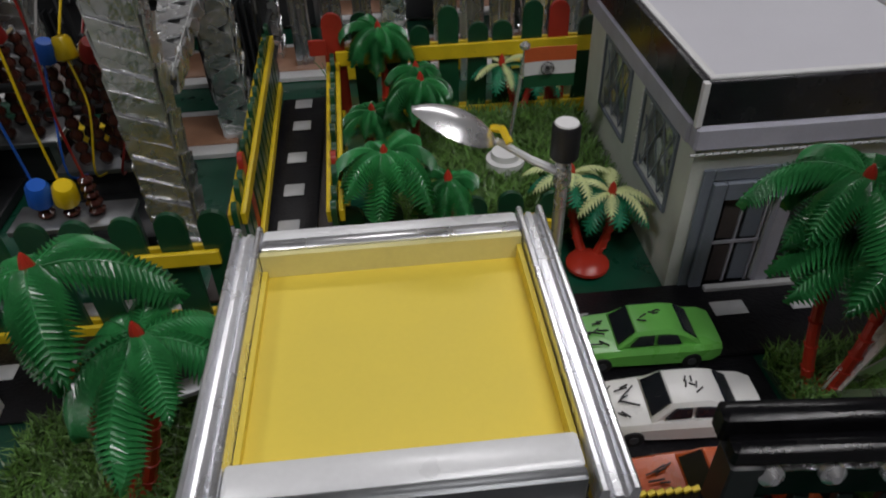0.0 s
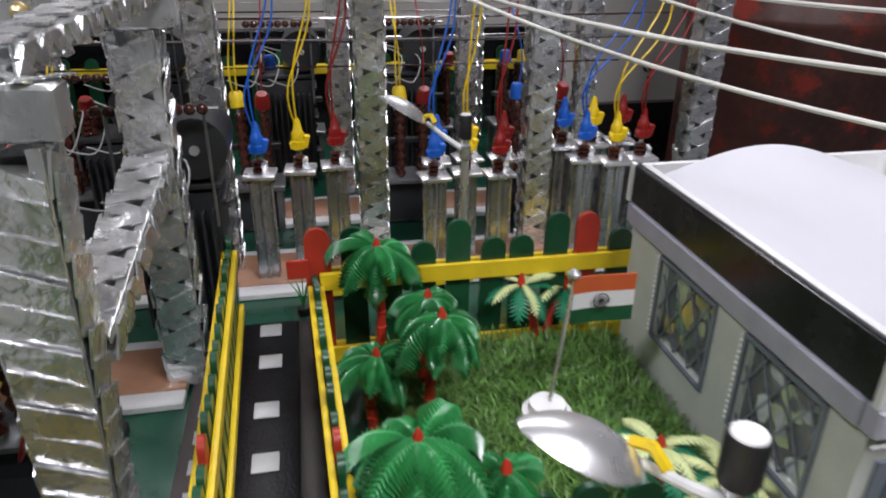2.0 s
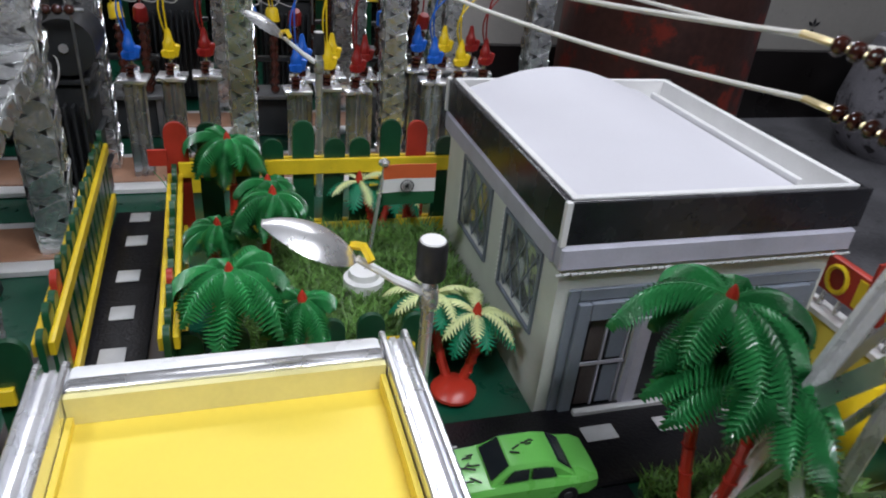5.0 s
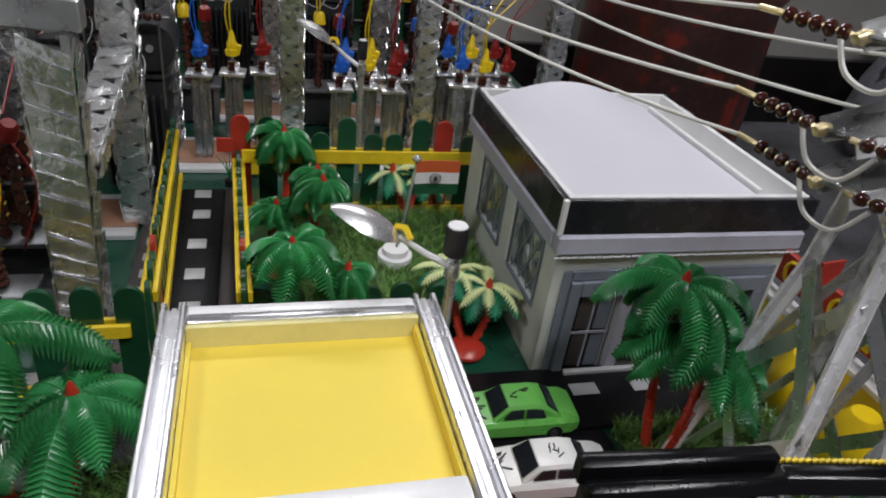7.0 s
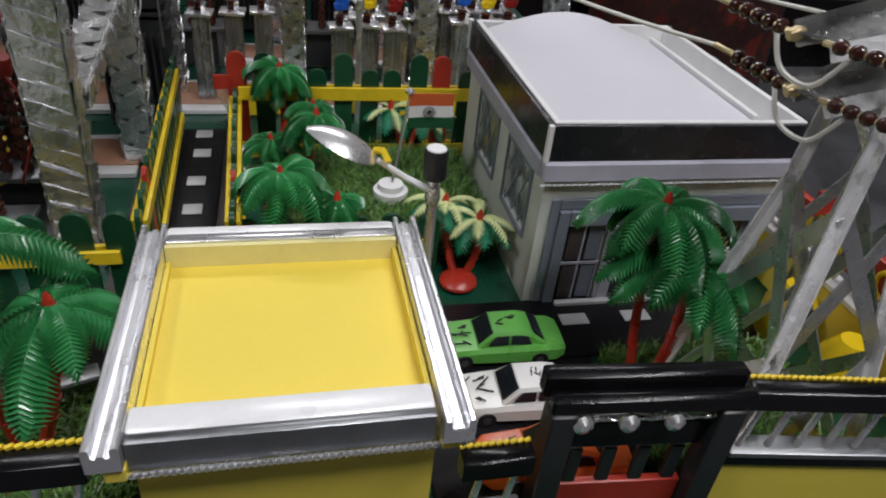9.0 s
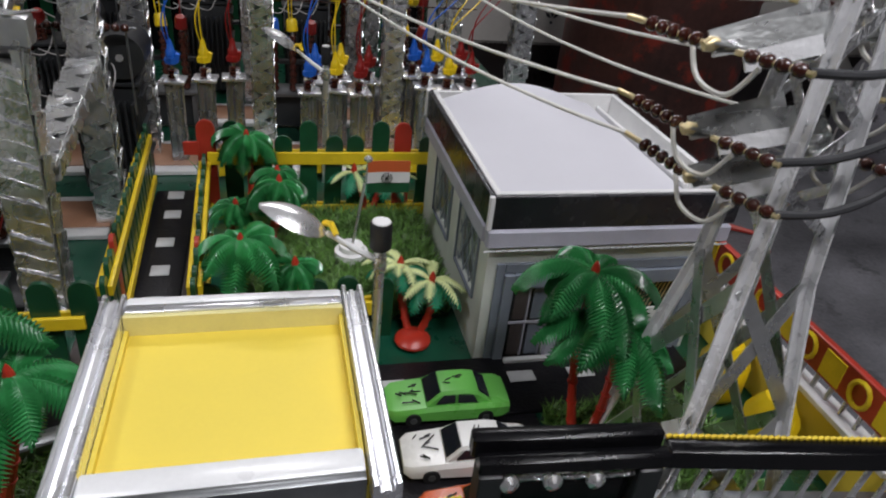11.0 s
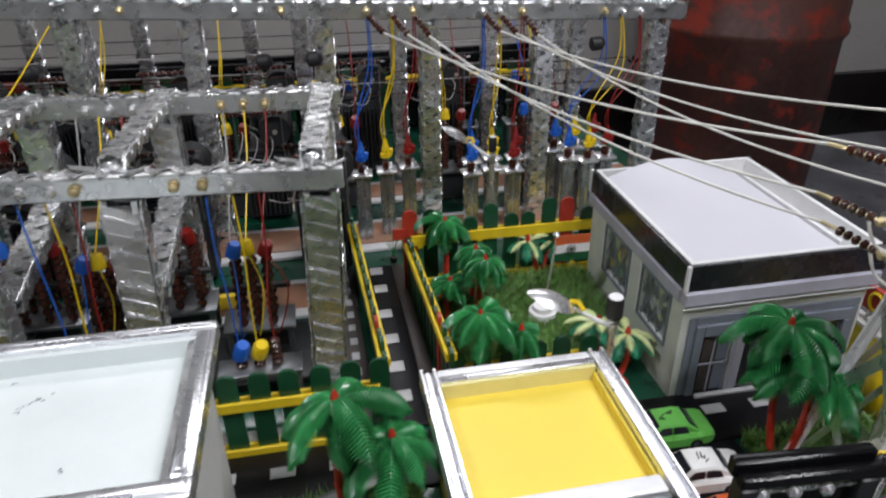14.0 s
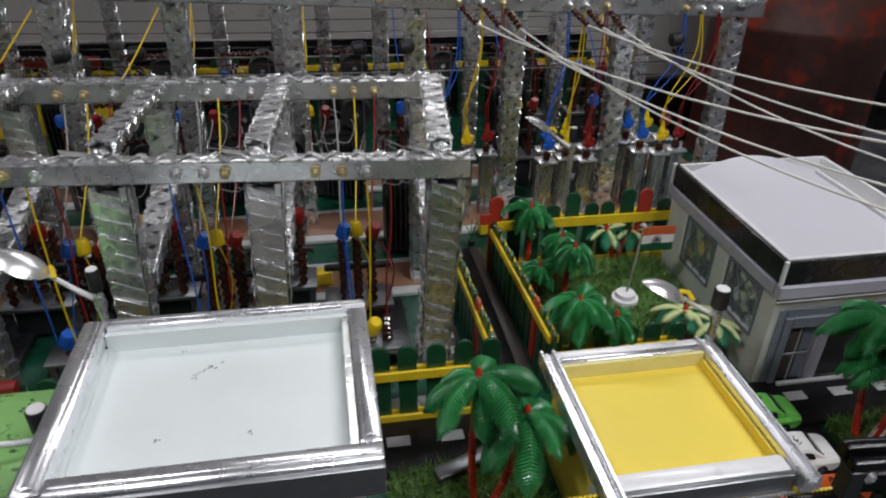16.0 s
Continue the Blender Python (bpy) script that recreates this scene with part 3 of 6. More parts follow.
# ---- control house ----
HX0, HX1, HY0, HY1 = 0.104, 0.262, 0.266, 0.450
house = thing("control_house", "grey control house with a black band and white roof", "house", ((HX0 + HX1) / 2, (HY0 + HY1) / 2, 0))
OX, OY = (HX0 + HX1) / 2, (HY0 + HY1) / 2
def hspan(x0, x1, y0, y1, z0, z1, bev=0.0):
    return Geo().span(x0 - OX, x1 - OX, y0 - OY, y1 - OY, z0, z1, bev)
WT = 0.004
WZ0, WZ1 = 0.041, 0.086
WINS = ((0.361, 0.412), (0.286, 0.334))
# side wall with two window openings
def pierced(x0, x1, ys, zs, holes):
    """A wall slab with openings: cells of the grid ys x zs named in holes are left out."""
    g, index = Geo(), {}
    def at(s, i, j):
        if (s, i, j) not in index:
            index[s, i, j] = len(g.v)
            g.v.append((x1 if s else x0, ys[i], zs[j]))
        return index[s, i, j]
    solid = {(i, j) for i in range(len(ys) - 1) for j in range(len(zs) - 1)} - set(holes)
    for i, j in solid:
        for s in (0, 1):
            g.f.append((at(s, i, j), at(s, i + 1, j), at(s, i + 1, j + 1), at(s, i, j + 1)))
        for (di, dj), (a, b) in (((-1, 0), ((0, 0), (0, 1))), ((1, 0), ((1, 0), (1, 1))), ((0, -1), ((0, 0), (1, 0))), ((0, 1), ((0, 1), (1, 1)))):
            if (i + di, j + dj) not in solid:
                g.f.append((at(0, i + a[0], j + a[1]), at(0, i + b[0], j + b[1]), at(1, i + b[0], j + b[1]), at(1, i + a[0], j + a[1])))
    return g


part("wall", pierced(HX0 - OX, HX0 + WT - OX, [v - OY for v in (HY0, WINS[1][0], WINS[1][1], WINS[0][0], WINS[0][1], HY1)], (0, WZ0, WZ1, 0.098), ((1, 1), (3, 1))), GREY_WALL, house)
part("wall", hspan(HX1 - WT, HX1, HY0, HY1, 0, 0.098), GREY_WALL, house)
part("wall", hspan(HX0 + WT, HX1 - WT, HY1 - WT, HY1, 0, 0.098), GREY_WALL, house)
# front wall with a door, its side light and a window
DX0, DX1, FX0, FX1 = 0.1235, 0.1515, 0.208, 0.246
part("wall", hspan(HX0 + WT, DX0, HY0, HY0 + WT, 0, 0.098), GREY_WALL, house)
part("wall", hspan(DX1, FX0, HY0, HY0 + WT, 0, 0.098), GREY_WALL, house)
part("wall", hspan(FX1, HX1 - WT, HY0, HY0 + WT, 0, 0.098), GREY_WALL, house)
part("wall", hspan(DX0, DX1, HY0, HY0 + WT, 0.062, 0.098), GREY_WALL, house)
part("wall", hspan(FX0, FX1, HY0, HY0 + WT, 0.0600, 0.098), GREY_WALL, house)
part("wall", hspan(FX0, FX1, HY0, HY0 + WT, 0, 0.036), GREY_WALL, house)
part("inner_floor", hspan(HX0 + WT, HX1 - WT, HY0 + WT, HY1 - WT, 0.001, 0.003), PAVE, house)
part("inner_partition", hspan(HX0 + 0.055, HX0 + 0.058, HY0 + WT, HY1 - WT, 0.003, 0.090), GREY_MACHINE, house)
for k, (y0, y1) in enumerate(WINS):
    w = part("window", hspan(HX0 - 0.0016, HX0 - 0.0002, y0 - 0.0020, y0, WZ0 - 0.002, WZ1 + 0.002), BLUE_GREY, house)
    part("window_frame", hspan(HX0 - 0.0016, HX0 - 0.0002, y1, y1 + 0.0020, WZ0 - 0.002, WZ1 + 0.002), BLUE_GREY, w)
    part("window_sill", hspan(HX0 - 0.0020, HX0 - 0.0002, y0, y1, WZ0 - 0.002, WZ0), BLUE_GREY, w)
    part("window_frame", hspan(HX0 - 0.0016, HX0 - 0.0002, y0, y1, WZ1, WZ1 + 0.002), BLUE_GREY, w)
    g = Geo()
    for q in range(16):
        g.lathe((HX0 - 0.0002 - OX, y1 + 0.0042 - OY, WZ0 - 0.001 + q * 0.0030), [(0.0004, -0.0015), (0.0014, -0.0006), (0.0014, 0.0006), (0.0004, 0.0015)], 6)
    part("bead", g, WHITE, w, "bumpy white bead of glue beside the window")
    part("pane", hspan(HX0 + 0.0022, HX0 + 0.0028, y0, y1, WZ0, WZ1), GLASS, w).visible_shadow = False
    for i in range(-3, 7):
        for s in (1, -1):
            a0 = y0 + i * 0.0150
            p, q = [a0, WZ0], [a0 + s * 0.026, WZ1]
            if s < 0:
                p[0] += 0.0150
                q[0] += 0.0150
            for u, v in ((p, q), (q, p)):
                for lim in (y0, y1):
                    if (lim == y0 and u[0] < y0) or (lim == y1 and u[0] > y1):
                        if abs(v[0] - u[0]) > 1e-6:
                            f = (lim - u[0]) / (v[0] - u[0])
                            u[1] += (v[1] - u[1]) * f
                            u[0] = lim
            if WZ0 - 1e-6 <= p[1] <= WZ1 + 1e-6 and WZ0 - 1e-6 <= q[1] <= WZ1 + 1e-6 and abs(p[1] - q[1]) > 0.003:
                part("lattice_bar", Geo().strip((HX0 + 0.001 - OX, p[0] - OY, p[1]), (HX0 + 0.001 - OX, q[0] - OY, q[1]), 0.0008, 0.0006, (1, 0, 0)), BLUE_GREY, w)
# leafy coloured things right behind the side windows
for (y0, y1), mt in zip(WINS, ((W_YELLOW, LEAF_PALE, LEAF, YELLOW), (DASH, LEAF_PALE, PAVE, GREY_WALL))):
    rr = random.Random(int(y0 * 1000))
    for k in range(22):
        yy, zz, r = rr.uniform(y0 + 0.003, y1 - 0.003), rr.uniform(WZ0 + 0.002, WZ1 - 0.004), rr.uniform(0.003, 0.0075)
        out = [(r * rr.uniform(0.6, 1.2) * math.cos(a), r * rr.uniform(0.6, 1.2) * math.sin(a)) for a in [math.pi * q / 4 for q in range(8)]]
        part("room_item", Geo().prism(out, (HX0 + 0.0055 + 0.0003 * k - OX, yy - OY, zz), 0.0002, (0, 1, 0), (0, 0, 1)), mt[k % 4], house, "coloured leafy thing behind the window", smooth=False)
for x0, x1, y, z0, z1 in ((0.1105, 0.1160, 0.0022, 0.001, 0.0785), (0.1162, 0.1230, 0.0042, 0.001, 0.0710), (0.1162, 0.2580, 0.0022, 0.0715, 0.0785), (0.1232, 0.2520, 0.0042, 0.0605, 0.0712), (0.2525, 0.2580, 0.0022, 0.001, 0.0713), (0.2465, 0.2523, 0.0042, 0.001, 0.0603)):
    part("front_frame", hspan(x0, x1, HY0 - y, HY0 - 0.0002, z0, z1, 0.0006), BLUE_GREY, house, "blue grey stepped door frame")
part("front_frame", hspan(0.1525, 0.1600, HY0 - 0.0050, HY0 - 0.0002, 0.001, 0.0603, 0.0006), LILAC, house, "pale lilac upright beside the door")
part("front_frame", hspan(0.1975, 0.2060, HY0 - 0.0042, HY0 - 0.0002, 0.001, 0.0603, 0.0006), BLUE_GREY, house, "blue grey upright beside the window")
part("front_sill", hspan(0.1232, 0.1970, HY0 - 0.0090, HY0 - 0.0052, 0.001, 0.0060, 0.0008), DASH, house, "pale grey doorstep")
d = part("door", hspan(DX0 + 0.0005, DX1 - 0.0005, HY0 + 0.001, HY0 + 0.003, 0.001, 0.0615), GREY_MACHINE, house, "dark double door with grey panels")
for i in range(2):
    x = DX0 + 0.0020 + i * 0.0130
    for z0, z1 in ((0.003, 0.029), (0.033, 0.058)):
        part("door_panel", hspan(x + 0.0010, x + 0.0100, HY0 - 0.0002, HY0 + 0.0009, z0, z1, 0.0003), (PAVE, BLUE_GREY)[i], d, "dull grey door panel")
    part("glazing_bar", hspan(x + 0.0104, x + 0.0116, HY0 - 0.0006, HY0 + 0.0009, 0.002, 0.060), LILAC, d)
part("glazing_bar", hspan(DX0 + 0.001, DX1 - 0.001, HY0 - 0.0010, HY0 - 0.0003, 0.0300, 0.0320), LILAC, d)
part("side_light", hspan(0.1605, 0.1970, HY0 - 0.0016, HY0 - 0.0002, 0.006, 0.0600), GREY_MACHINE, house, "dark side light beside the door")
w = part("window", hspan(FX0 + 0.0005, FX1 - 0.0005, HY0 + 0.002, HY0 + 0.003, 0.0365, 0.0595), GREY_MACHINE, house, "dark grated window")
for i in range(11):
    part("grate_bar", Geo().strip((FX0 + 0.001 + i * 0.003 - OX, HY0 + 0.001 - OY, 0.038), (FX0 + 0.006 + i * 0.003 - OX, HY0 + 0.001 - OY, 0.059), 0.0008, 0.0007, (0, 1, 0)), BRASS, w)
# ledge, band and roof
for a in ((HX0 - 0.004, HX1 + 0.004, HY0 - 0.006, HY0 + 0.002), (HX0 - 0.004, HX1 + 0.004, HY1 - 0.002, HY1 + 0.004), (HX0 - 0.005, HX0 + 0.003, HY0 + 0.0022, HY1 - 0.0022), (HX1 - 0.003, HX1 + 0.005, HY0 + 0.0022, HY1 - 0.0022)):
    part("ledge", hspan(*a, 0.0915, 0.1045, 0.0015), LILAC, house, "lilac grey painted ledge")
g = Geo()
for i in range(44):
    g.rod((HX0 - 0.006 + i * 0.0038 - OX, HY0 - 0.0075 - OY, 0.0912), (HX0 - 0.003 + i * 0.0038 - OX, HY0 - 0.0075 - OY, 0.0914 + 0.0003 * (i % 2)), 0.0007, n=6)
tagged(part("glue_bead", g, DASH, house, "uneven bead of dried glue under the ledge"), kind="stuff")
for a in ((HX0 - 0.002, HX1 + 0.006, HY0 - 0.004, HY0 - 0.0005), (HX0 - 0.002, HX1 + 0.006, HY1 + 0.0005, HY1 + 0.004), (HX0 - 0.004, HX0 - 0.0005, HY0 - 0.0004, HY1 + 0.0004), (HX1 + 0.001, HX1 + 0.0045, HY0 - 0.0004, HY1 + 0.0004)):
    part("black_band", hspan(*a, 0.1047, 0.1262, 0.0004), BAND, house, "glossy black band below the roof edge")
part("corner_trim", hspan(HX0 - 0.0052, HX0 - 0.0021, HY0 - 0.0048, HY0 - 0.0018, 0.104, 0.1268, 0.0005), WHITE, house, "white corner strip")
part("corner_trim", hspan(HX0 - 0.0052, HX0 - 0.0021, HY1 + 0.001, HY1 + 0.0045, 0.104, 0.1268, 0.0005), WHITE, house, "white corner strip")
for a in ((HX0 - 0.0006, HX0 + 0.003, HY0 + 0.003, HY1 - 0.003), (HX1 - 0.003, HX1 + 0.0008, HY0 + 0.003, HY1 - 0.003), (HX0 - 0.0006, HX1 + 0.0008, HY1 - 0.0028, HY1 + 0.0003), (HX0 - 0.0006, HX1 + 0.0008, HY0 - 0.0003, HY0 + 0.0028)):
    z1 = 0.1272
    part("parapet", hspan(*a, 0.1046, z1, 0.0006), WHITE, house, "white board parapet")
# curved white paper on the roof, bulging towards the back
def roof_sheet():
    g = Geo()
    x0, x1, y0, y1 = HX0 + 0.0035, HX1 - 0.030, HY0 + 0.0032, HY1 - 0.016
    nx, ny = 16, 14
    vs = []
    for j in range(ny + 1):
        for i in range(nx + 1):
            u, v = i / nx, j / ny
            z = 0.1255 + 0.015 * math.sin(math.pi * min(1, u * 1.02)) ** 1.1 * v ** 1.6 - 0.002 * u
            vs.append((x0 + (x1 - x0) * u - OX, y0 + (y1 - y0) * v - OY, z))
    fs = [(j * (nx + 1) + i, j * (nx + 1) + i + 1, (j + 1) * (nx + 1) + i + 1, (j + 1) * (nx + 1) + i) for j in range(ny) for i in range(nx)]
    k = len(vs)
    vs += [(a, b, c - 0.0008) for a, b, c in vs]
    fs += [tuple(q + k for q in reversed(f)) for f in fs]
    rim = [i for i in range(nx + 1)] + [j * (nx + 1) + nx for j in range(1, ny + 1)] + [ny * (nx + 1) + i for i in range(nx - 1, -1, -1)] + [j * (nx + 1) for j in range(ny - 1, 0, -1)]
    fs += [(rim[i], rim[i] + k, rim[(i + 1) % len(rim)] + k, rim[(i + 1) % len(rim)]) for i in range(len(rim))]
    return g.add(vs, fs)
part("roof_sheet", roof_sheet(), ROOF_PAPER, house, "curved white roof paper")
part("roof_base", hspan(HX0 + 0.003, HX1 - 0.003, HY0 + 0.003, HY1 - 0.003, 0.1046, 0.1066), WHITE, house)
part("roof_rib", hspan(HX1 - 0.029, HX1 - 0.026, HY0 + 0.010, HY1 - 0.030, 0.1068, 0.1268, 0.0005), WHITE, house, "white inner roof strip")

# ---- palms ----
def frond_mesh(length, width, droop0, droop1, teeth, solid, fold=0.35, pleat=0.07):
    """A drooping palm frond: a rib with a folded blade whose edge is cut into leaflets."""
    g = Geo()
    n = teeth
    pts, ang = [], []
    p = Vector((0, 0, 0))
    for i in range(n + 1):
        s = i / n
        a = radians(droop0 + (droop1 - droop0) * s ** 0.85)
        pts.append(p.copy())
        ang.append(a)
        p = p + Vector((math.cos(a), 0, math.sin(a))) * (length / n)
    def wid(s):
        return width * (0.30 + 0.70 * math.sin(math.pi * min(1.0, 0.12 + 0.80 * s))) * (1 if s < 0.8 else max(0.15, (1 - s) / 0.2))
    for side in (1, -1):
        for i in range(n):
            s0, s1 = i / n, (i + 1) / n
            a = ang[i]
            up = Vector((-math.sin(a), 0, math.cos(a)))
            fw = Vector((math.cos(a), 0, math.sin(a)))
            out = (Vector((0, side, 0)) - up * fold).normalized()
            w0, w1 = wid(s0) * solid, wid(s1) * solid
            pl = width * pleat
            sh = fw * (length / n) * 1.0
            b0, bm, b1 = pts[i] + out * w0 + sh, (pts[i] + pts[i + 1]) / 2 + out * (w0 + w1) / 2 + sh + up * pl, pts[i + 1] + out * w1 + sh
            am = (pts[i] + pts[i + 1]) / 2 + up * pl * 0.25
            tip = (b0 + b1) / 2 + out * wid((s0 + s1) / 2) * (1 - solid) + fw * (length / n) * 0.9 - up * 0.10 * width
            g.add([pts[i], am, pts[i + 1], b1, bm, b0, tip], [(0, 1, 4, 5), (1, 2, 3, 4), (5, 4, 6), (4, 3, 6)])
    g.tube([q + Vector((0, 0, 0.0004)) for q in pts], length * 0.009, 5, length * 0.003)
    me = g.mesh("frond", False)
    return me


FRONDS = {}
def fronds_for(kind):
    if kind not in FRONDS:
        if kind == "big":
            FRONDS[kind] = [frond_mesh(0.059, 0.0135, 30, -90, 24, 0.52, 0.58, 0.24), frond_mesh(0.058, 0.0138, 8, -100, 24, 0.48, 0.58, 0.24), frond_mesh(0.051, 0.0130, 40, -80, 22, 0.52, 0.58, 0.24)]
        elif kind == "broad":
            FRONDS[kind] = [frond_mesh(0.060, 0.0130, 22, -92, 26, 0.56, 0.55, 0.22), frond_mesh(0.057, 0.0126, 4, -102, 26, 0.54, 0.55, 0.22), frond_mesh(0.050, 0.0122, 34, -85, 24, 0.56, 0.55, 0.22)]
        elif kind == "mid":
            FRONDS[kind] = [frond_mesh(0.042, 0.0108, 36, -98, 20, 0.42, 0.55, 0.30), frond_mesh(0.041, 0.0104, 14, -108, 20, 0.40, 0.55, 0.30), frond_mesh(0.036, 0.0106, 46, -90, 18, 0.42, 0.55, 0.30)]
        else:
            FRONDS[kind] = [frond_mesh(0.028, 0.0056, 44, -48, 11, 0.20), frond_mesh(0.027, 0.0054, 26, -66, 11, 0.20), frond_mesh(0.025, 0.0054, 50, -30, 11, 0.20)]
        for k, me in enumerate(FRONDS[kind]):
            me.materials.append(LEAF_PALE if kind == "pale" else LEAF)
    return FRONDS[kind]


TEAL = []
def palm(crowns, base, kind, count, label, disc=0.016, scale=1.0, seed=0):
    """crowns: tops of the trunks; base: the point where they leave the ground."""
    rnd = random.Random(seed)
    p = thing("palm_tree", label, "palm tree", (*base, 0.003), "plastic palm trees")
    b = Vector((*base, 0.003))
    part("foot", Geo().lathe((0, 0, 0), [(disc, 0), (disc, 0.002), (disc * 0.75, 0.005), (disc * 0.3, 0.007)], 16), RED, p, "round red plastic foot")
    for k, c in enumerate(crowns):
        c = Vector(c)
        top = c - Vector((0, 0, 0.007)) - b
        side = Vector((math.cos(k * 2.4 + seed), math.sin(k * 2.4 + seed), 0)) * 0.004
        foot = Vector((top.x, top.y, 0)).normalized() * 0.004 if Vector((top.x, top.y, 0)).length > 0.001 else Vector((0, 0, 0))
        pts = [foot.lerp(top, i / 8) + side * math.sin(math.pi * i / 8) for i in range(9)]
        g = Geo().tube(pts, 0.0029, 8, 0.0021)
        for i in range(1, 8):
            g.lathe(pts[i] - Vector((0, 0, 0.0004)), [(0.0024, -0.0006), (0.0033, 0), (0.0024, 0.0006)], 8)
        part("trunk", g, RED, p, "red plastic trunk")
        part("crown_bud", Geo().lathe(top + Vector((0, 0, 0.0005)), [(0.0028, 0), (0.0026, 0.002), (0.0017, 0.0055), (0.0004, 0.0078)], 8), RED, p, "pointed red bud")
        mes = fronds_for(kind)
        for i in range(count):
            me = mes[i % 3]
            o = part("frond", me, LEAF, p)
            lift = 0.0 if i % 2 else 0.0015
            o.location = top + Vector((0, 0, -0.0006 + lift))
            o.rotation_euler = (radians(rnd.uniform(-14, 14)), radians(rnd.uniform(-12, 14)), 2 * math.pi * (i + rnd.uniform(-0.38, 0.38)) / count + seed)
            s = scale * rnd.uniform(0.84, 1.10)
            o.scale = (s, s, s)
        if kind == "pale":
            if not TEAL:
                for me in mes:
                    m2 = me.copy()
                    m2.materials.clear()
                    m2.materials.append(LEAF_TEAL)
                    TEAL.append(m2)
            for i in range(count):
                o = part("frond", TEAL[i % 3], LEAF_TEAL, p, "teal green lower frond")
                o.location = top + Vector((0, 0, -0.0020))
                o.scale = (0.98, 1.45, 0.98)
                o.rotation_euler = (0, radians(20), 2 * math.pi * (i + 0.5) / count + seed)
    return p


palm([(-0.044, 0.458, 0.088)], (-0.046, 0.452), "mid", 12, "dark green plastic palm with a red trunk, by the back fence", 0.010, 1.0, 1)
palm([(-0.021, 0.425, 0.072)], (-0.026, 0.418), "mid", 10, "dark green plastic palm leaning over the lawn", 0.009, 0.8, 8)
palm([(-0.020, 0.391, 0.080)], (-0.030, 0.384), "mid", 12, "dark green plastic palm with a leaning red trunk", 0.009, 0.85, 2)
palm([(-0.052, 0.393, 0.060)], (-0.050, 0.386), "mid", 10, "small dark green plastic palm beside the fence", 0.009, 0.78, 3)
palm([(-0.045, 0.307, 0.080)], (-0.042, 0.318), "mid", 12, "bushy dark green plastic palm at the lawn corner", 0.010, 1.05, 4)
palm([(-0.012, 0.303, 0.064)], (-0.016, 0.316), "mid", 10, "low dark green plastic palm at the lawn corner", 0.009, 0.72, 5)
palm([(0.079, 0.300, 0.050), (0.060, 0.318, 0.052)], (0.066, 0.288), "pale", 7, "two-tone plastic palm with two red trunks", 0.0125, 1.0, 6)
palm([(0.044, 0.467, 0.054), (0.076, 0.476, 0.045)], (0.057, 0.456), "pale", 6, "two-tone plastic palm before the back fence", 0.0125, 0.95, 7)
palm([(0.138, 0.195, 0.122), (0.152, 0.180, 0.098)], (0.147, 0.184), "big", 11, "tall green plastic palm beside the tower", 0.013, 0.88, 9)
palm([(-0.162, 0.176, 0.127), (-0.132, 0.166, 0.102)], (-0.160, 0.166), "broad", 8, "tall green plastic palm between the buildings", 0.017, 0.95, 10)

# ---- cars ----
def loft(sections):
    """Closed loft along x through rounded sections (x, half width, z low, z high, round)."""
    g = Geo()
    vs = []
    for x, w, z0, z1, r in sections:
        vs += [(x, -w, z0), (x, -w, z1 - r), (x, -w + r, z1), (x, 0, z1 + r * 0.25), (x, w - r, z1), (x, w, z1 - r), (x, w, z0)]
    n = 7
    fs = [(k * n + i, k * n + (i + 1) % n, (k + 1) * n + (i + 1) % n, (k + 1) * n + i) for k in range(len(sections) - 1) for i in range(n)]
    fs += [tuple(range(n)), tuple(range((len(sections) - 1) * n, len(sections) * n))[::-1]]
    return g.add(vs, fs)


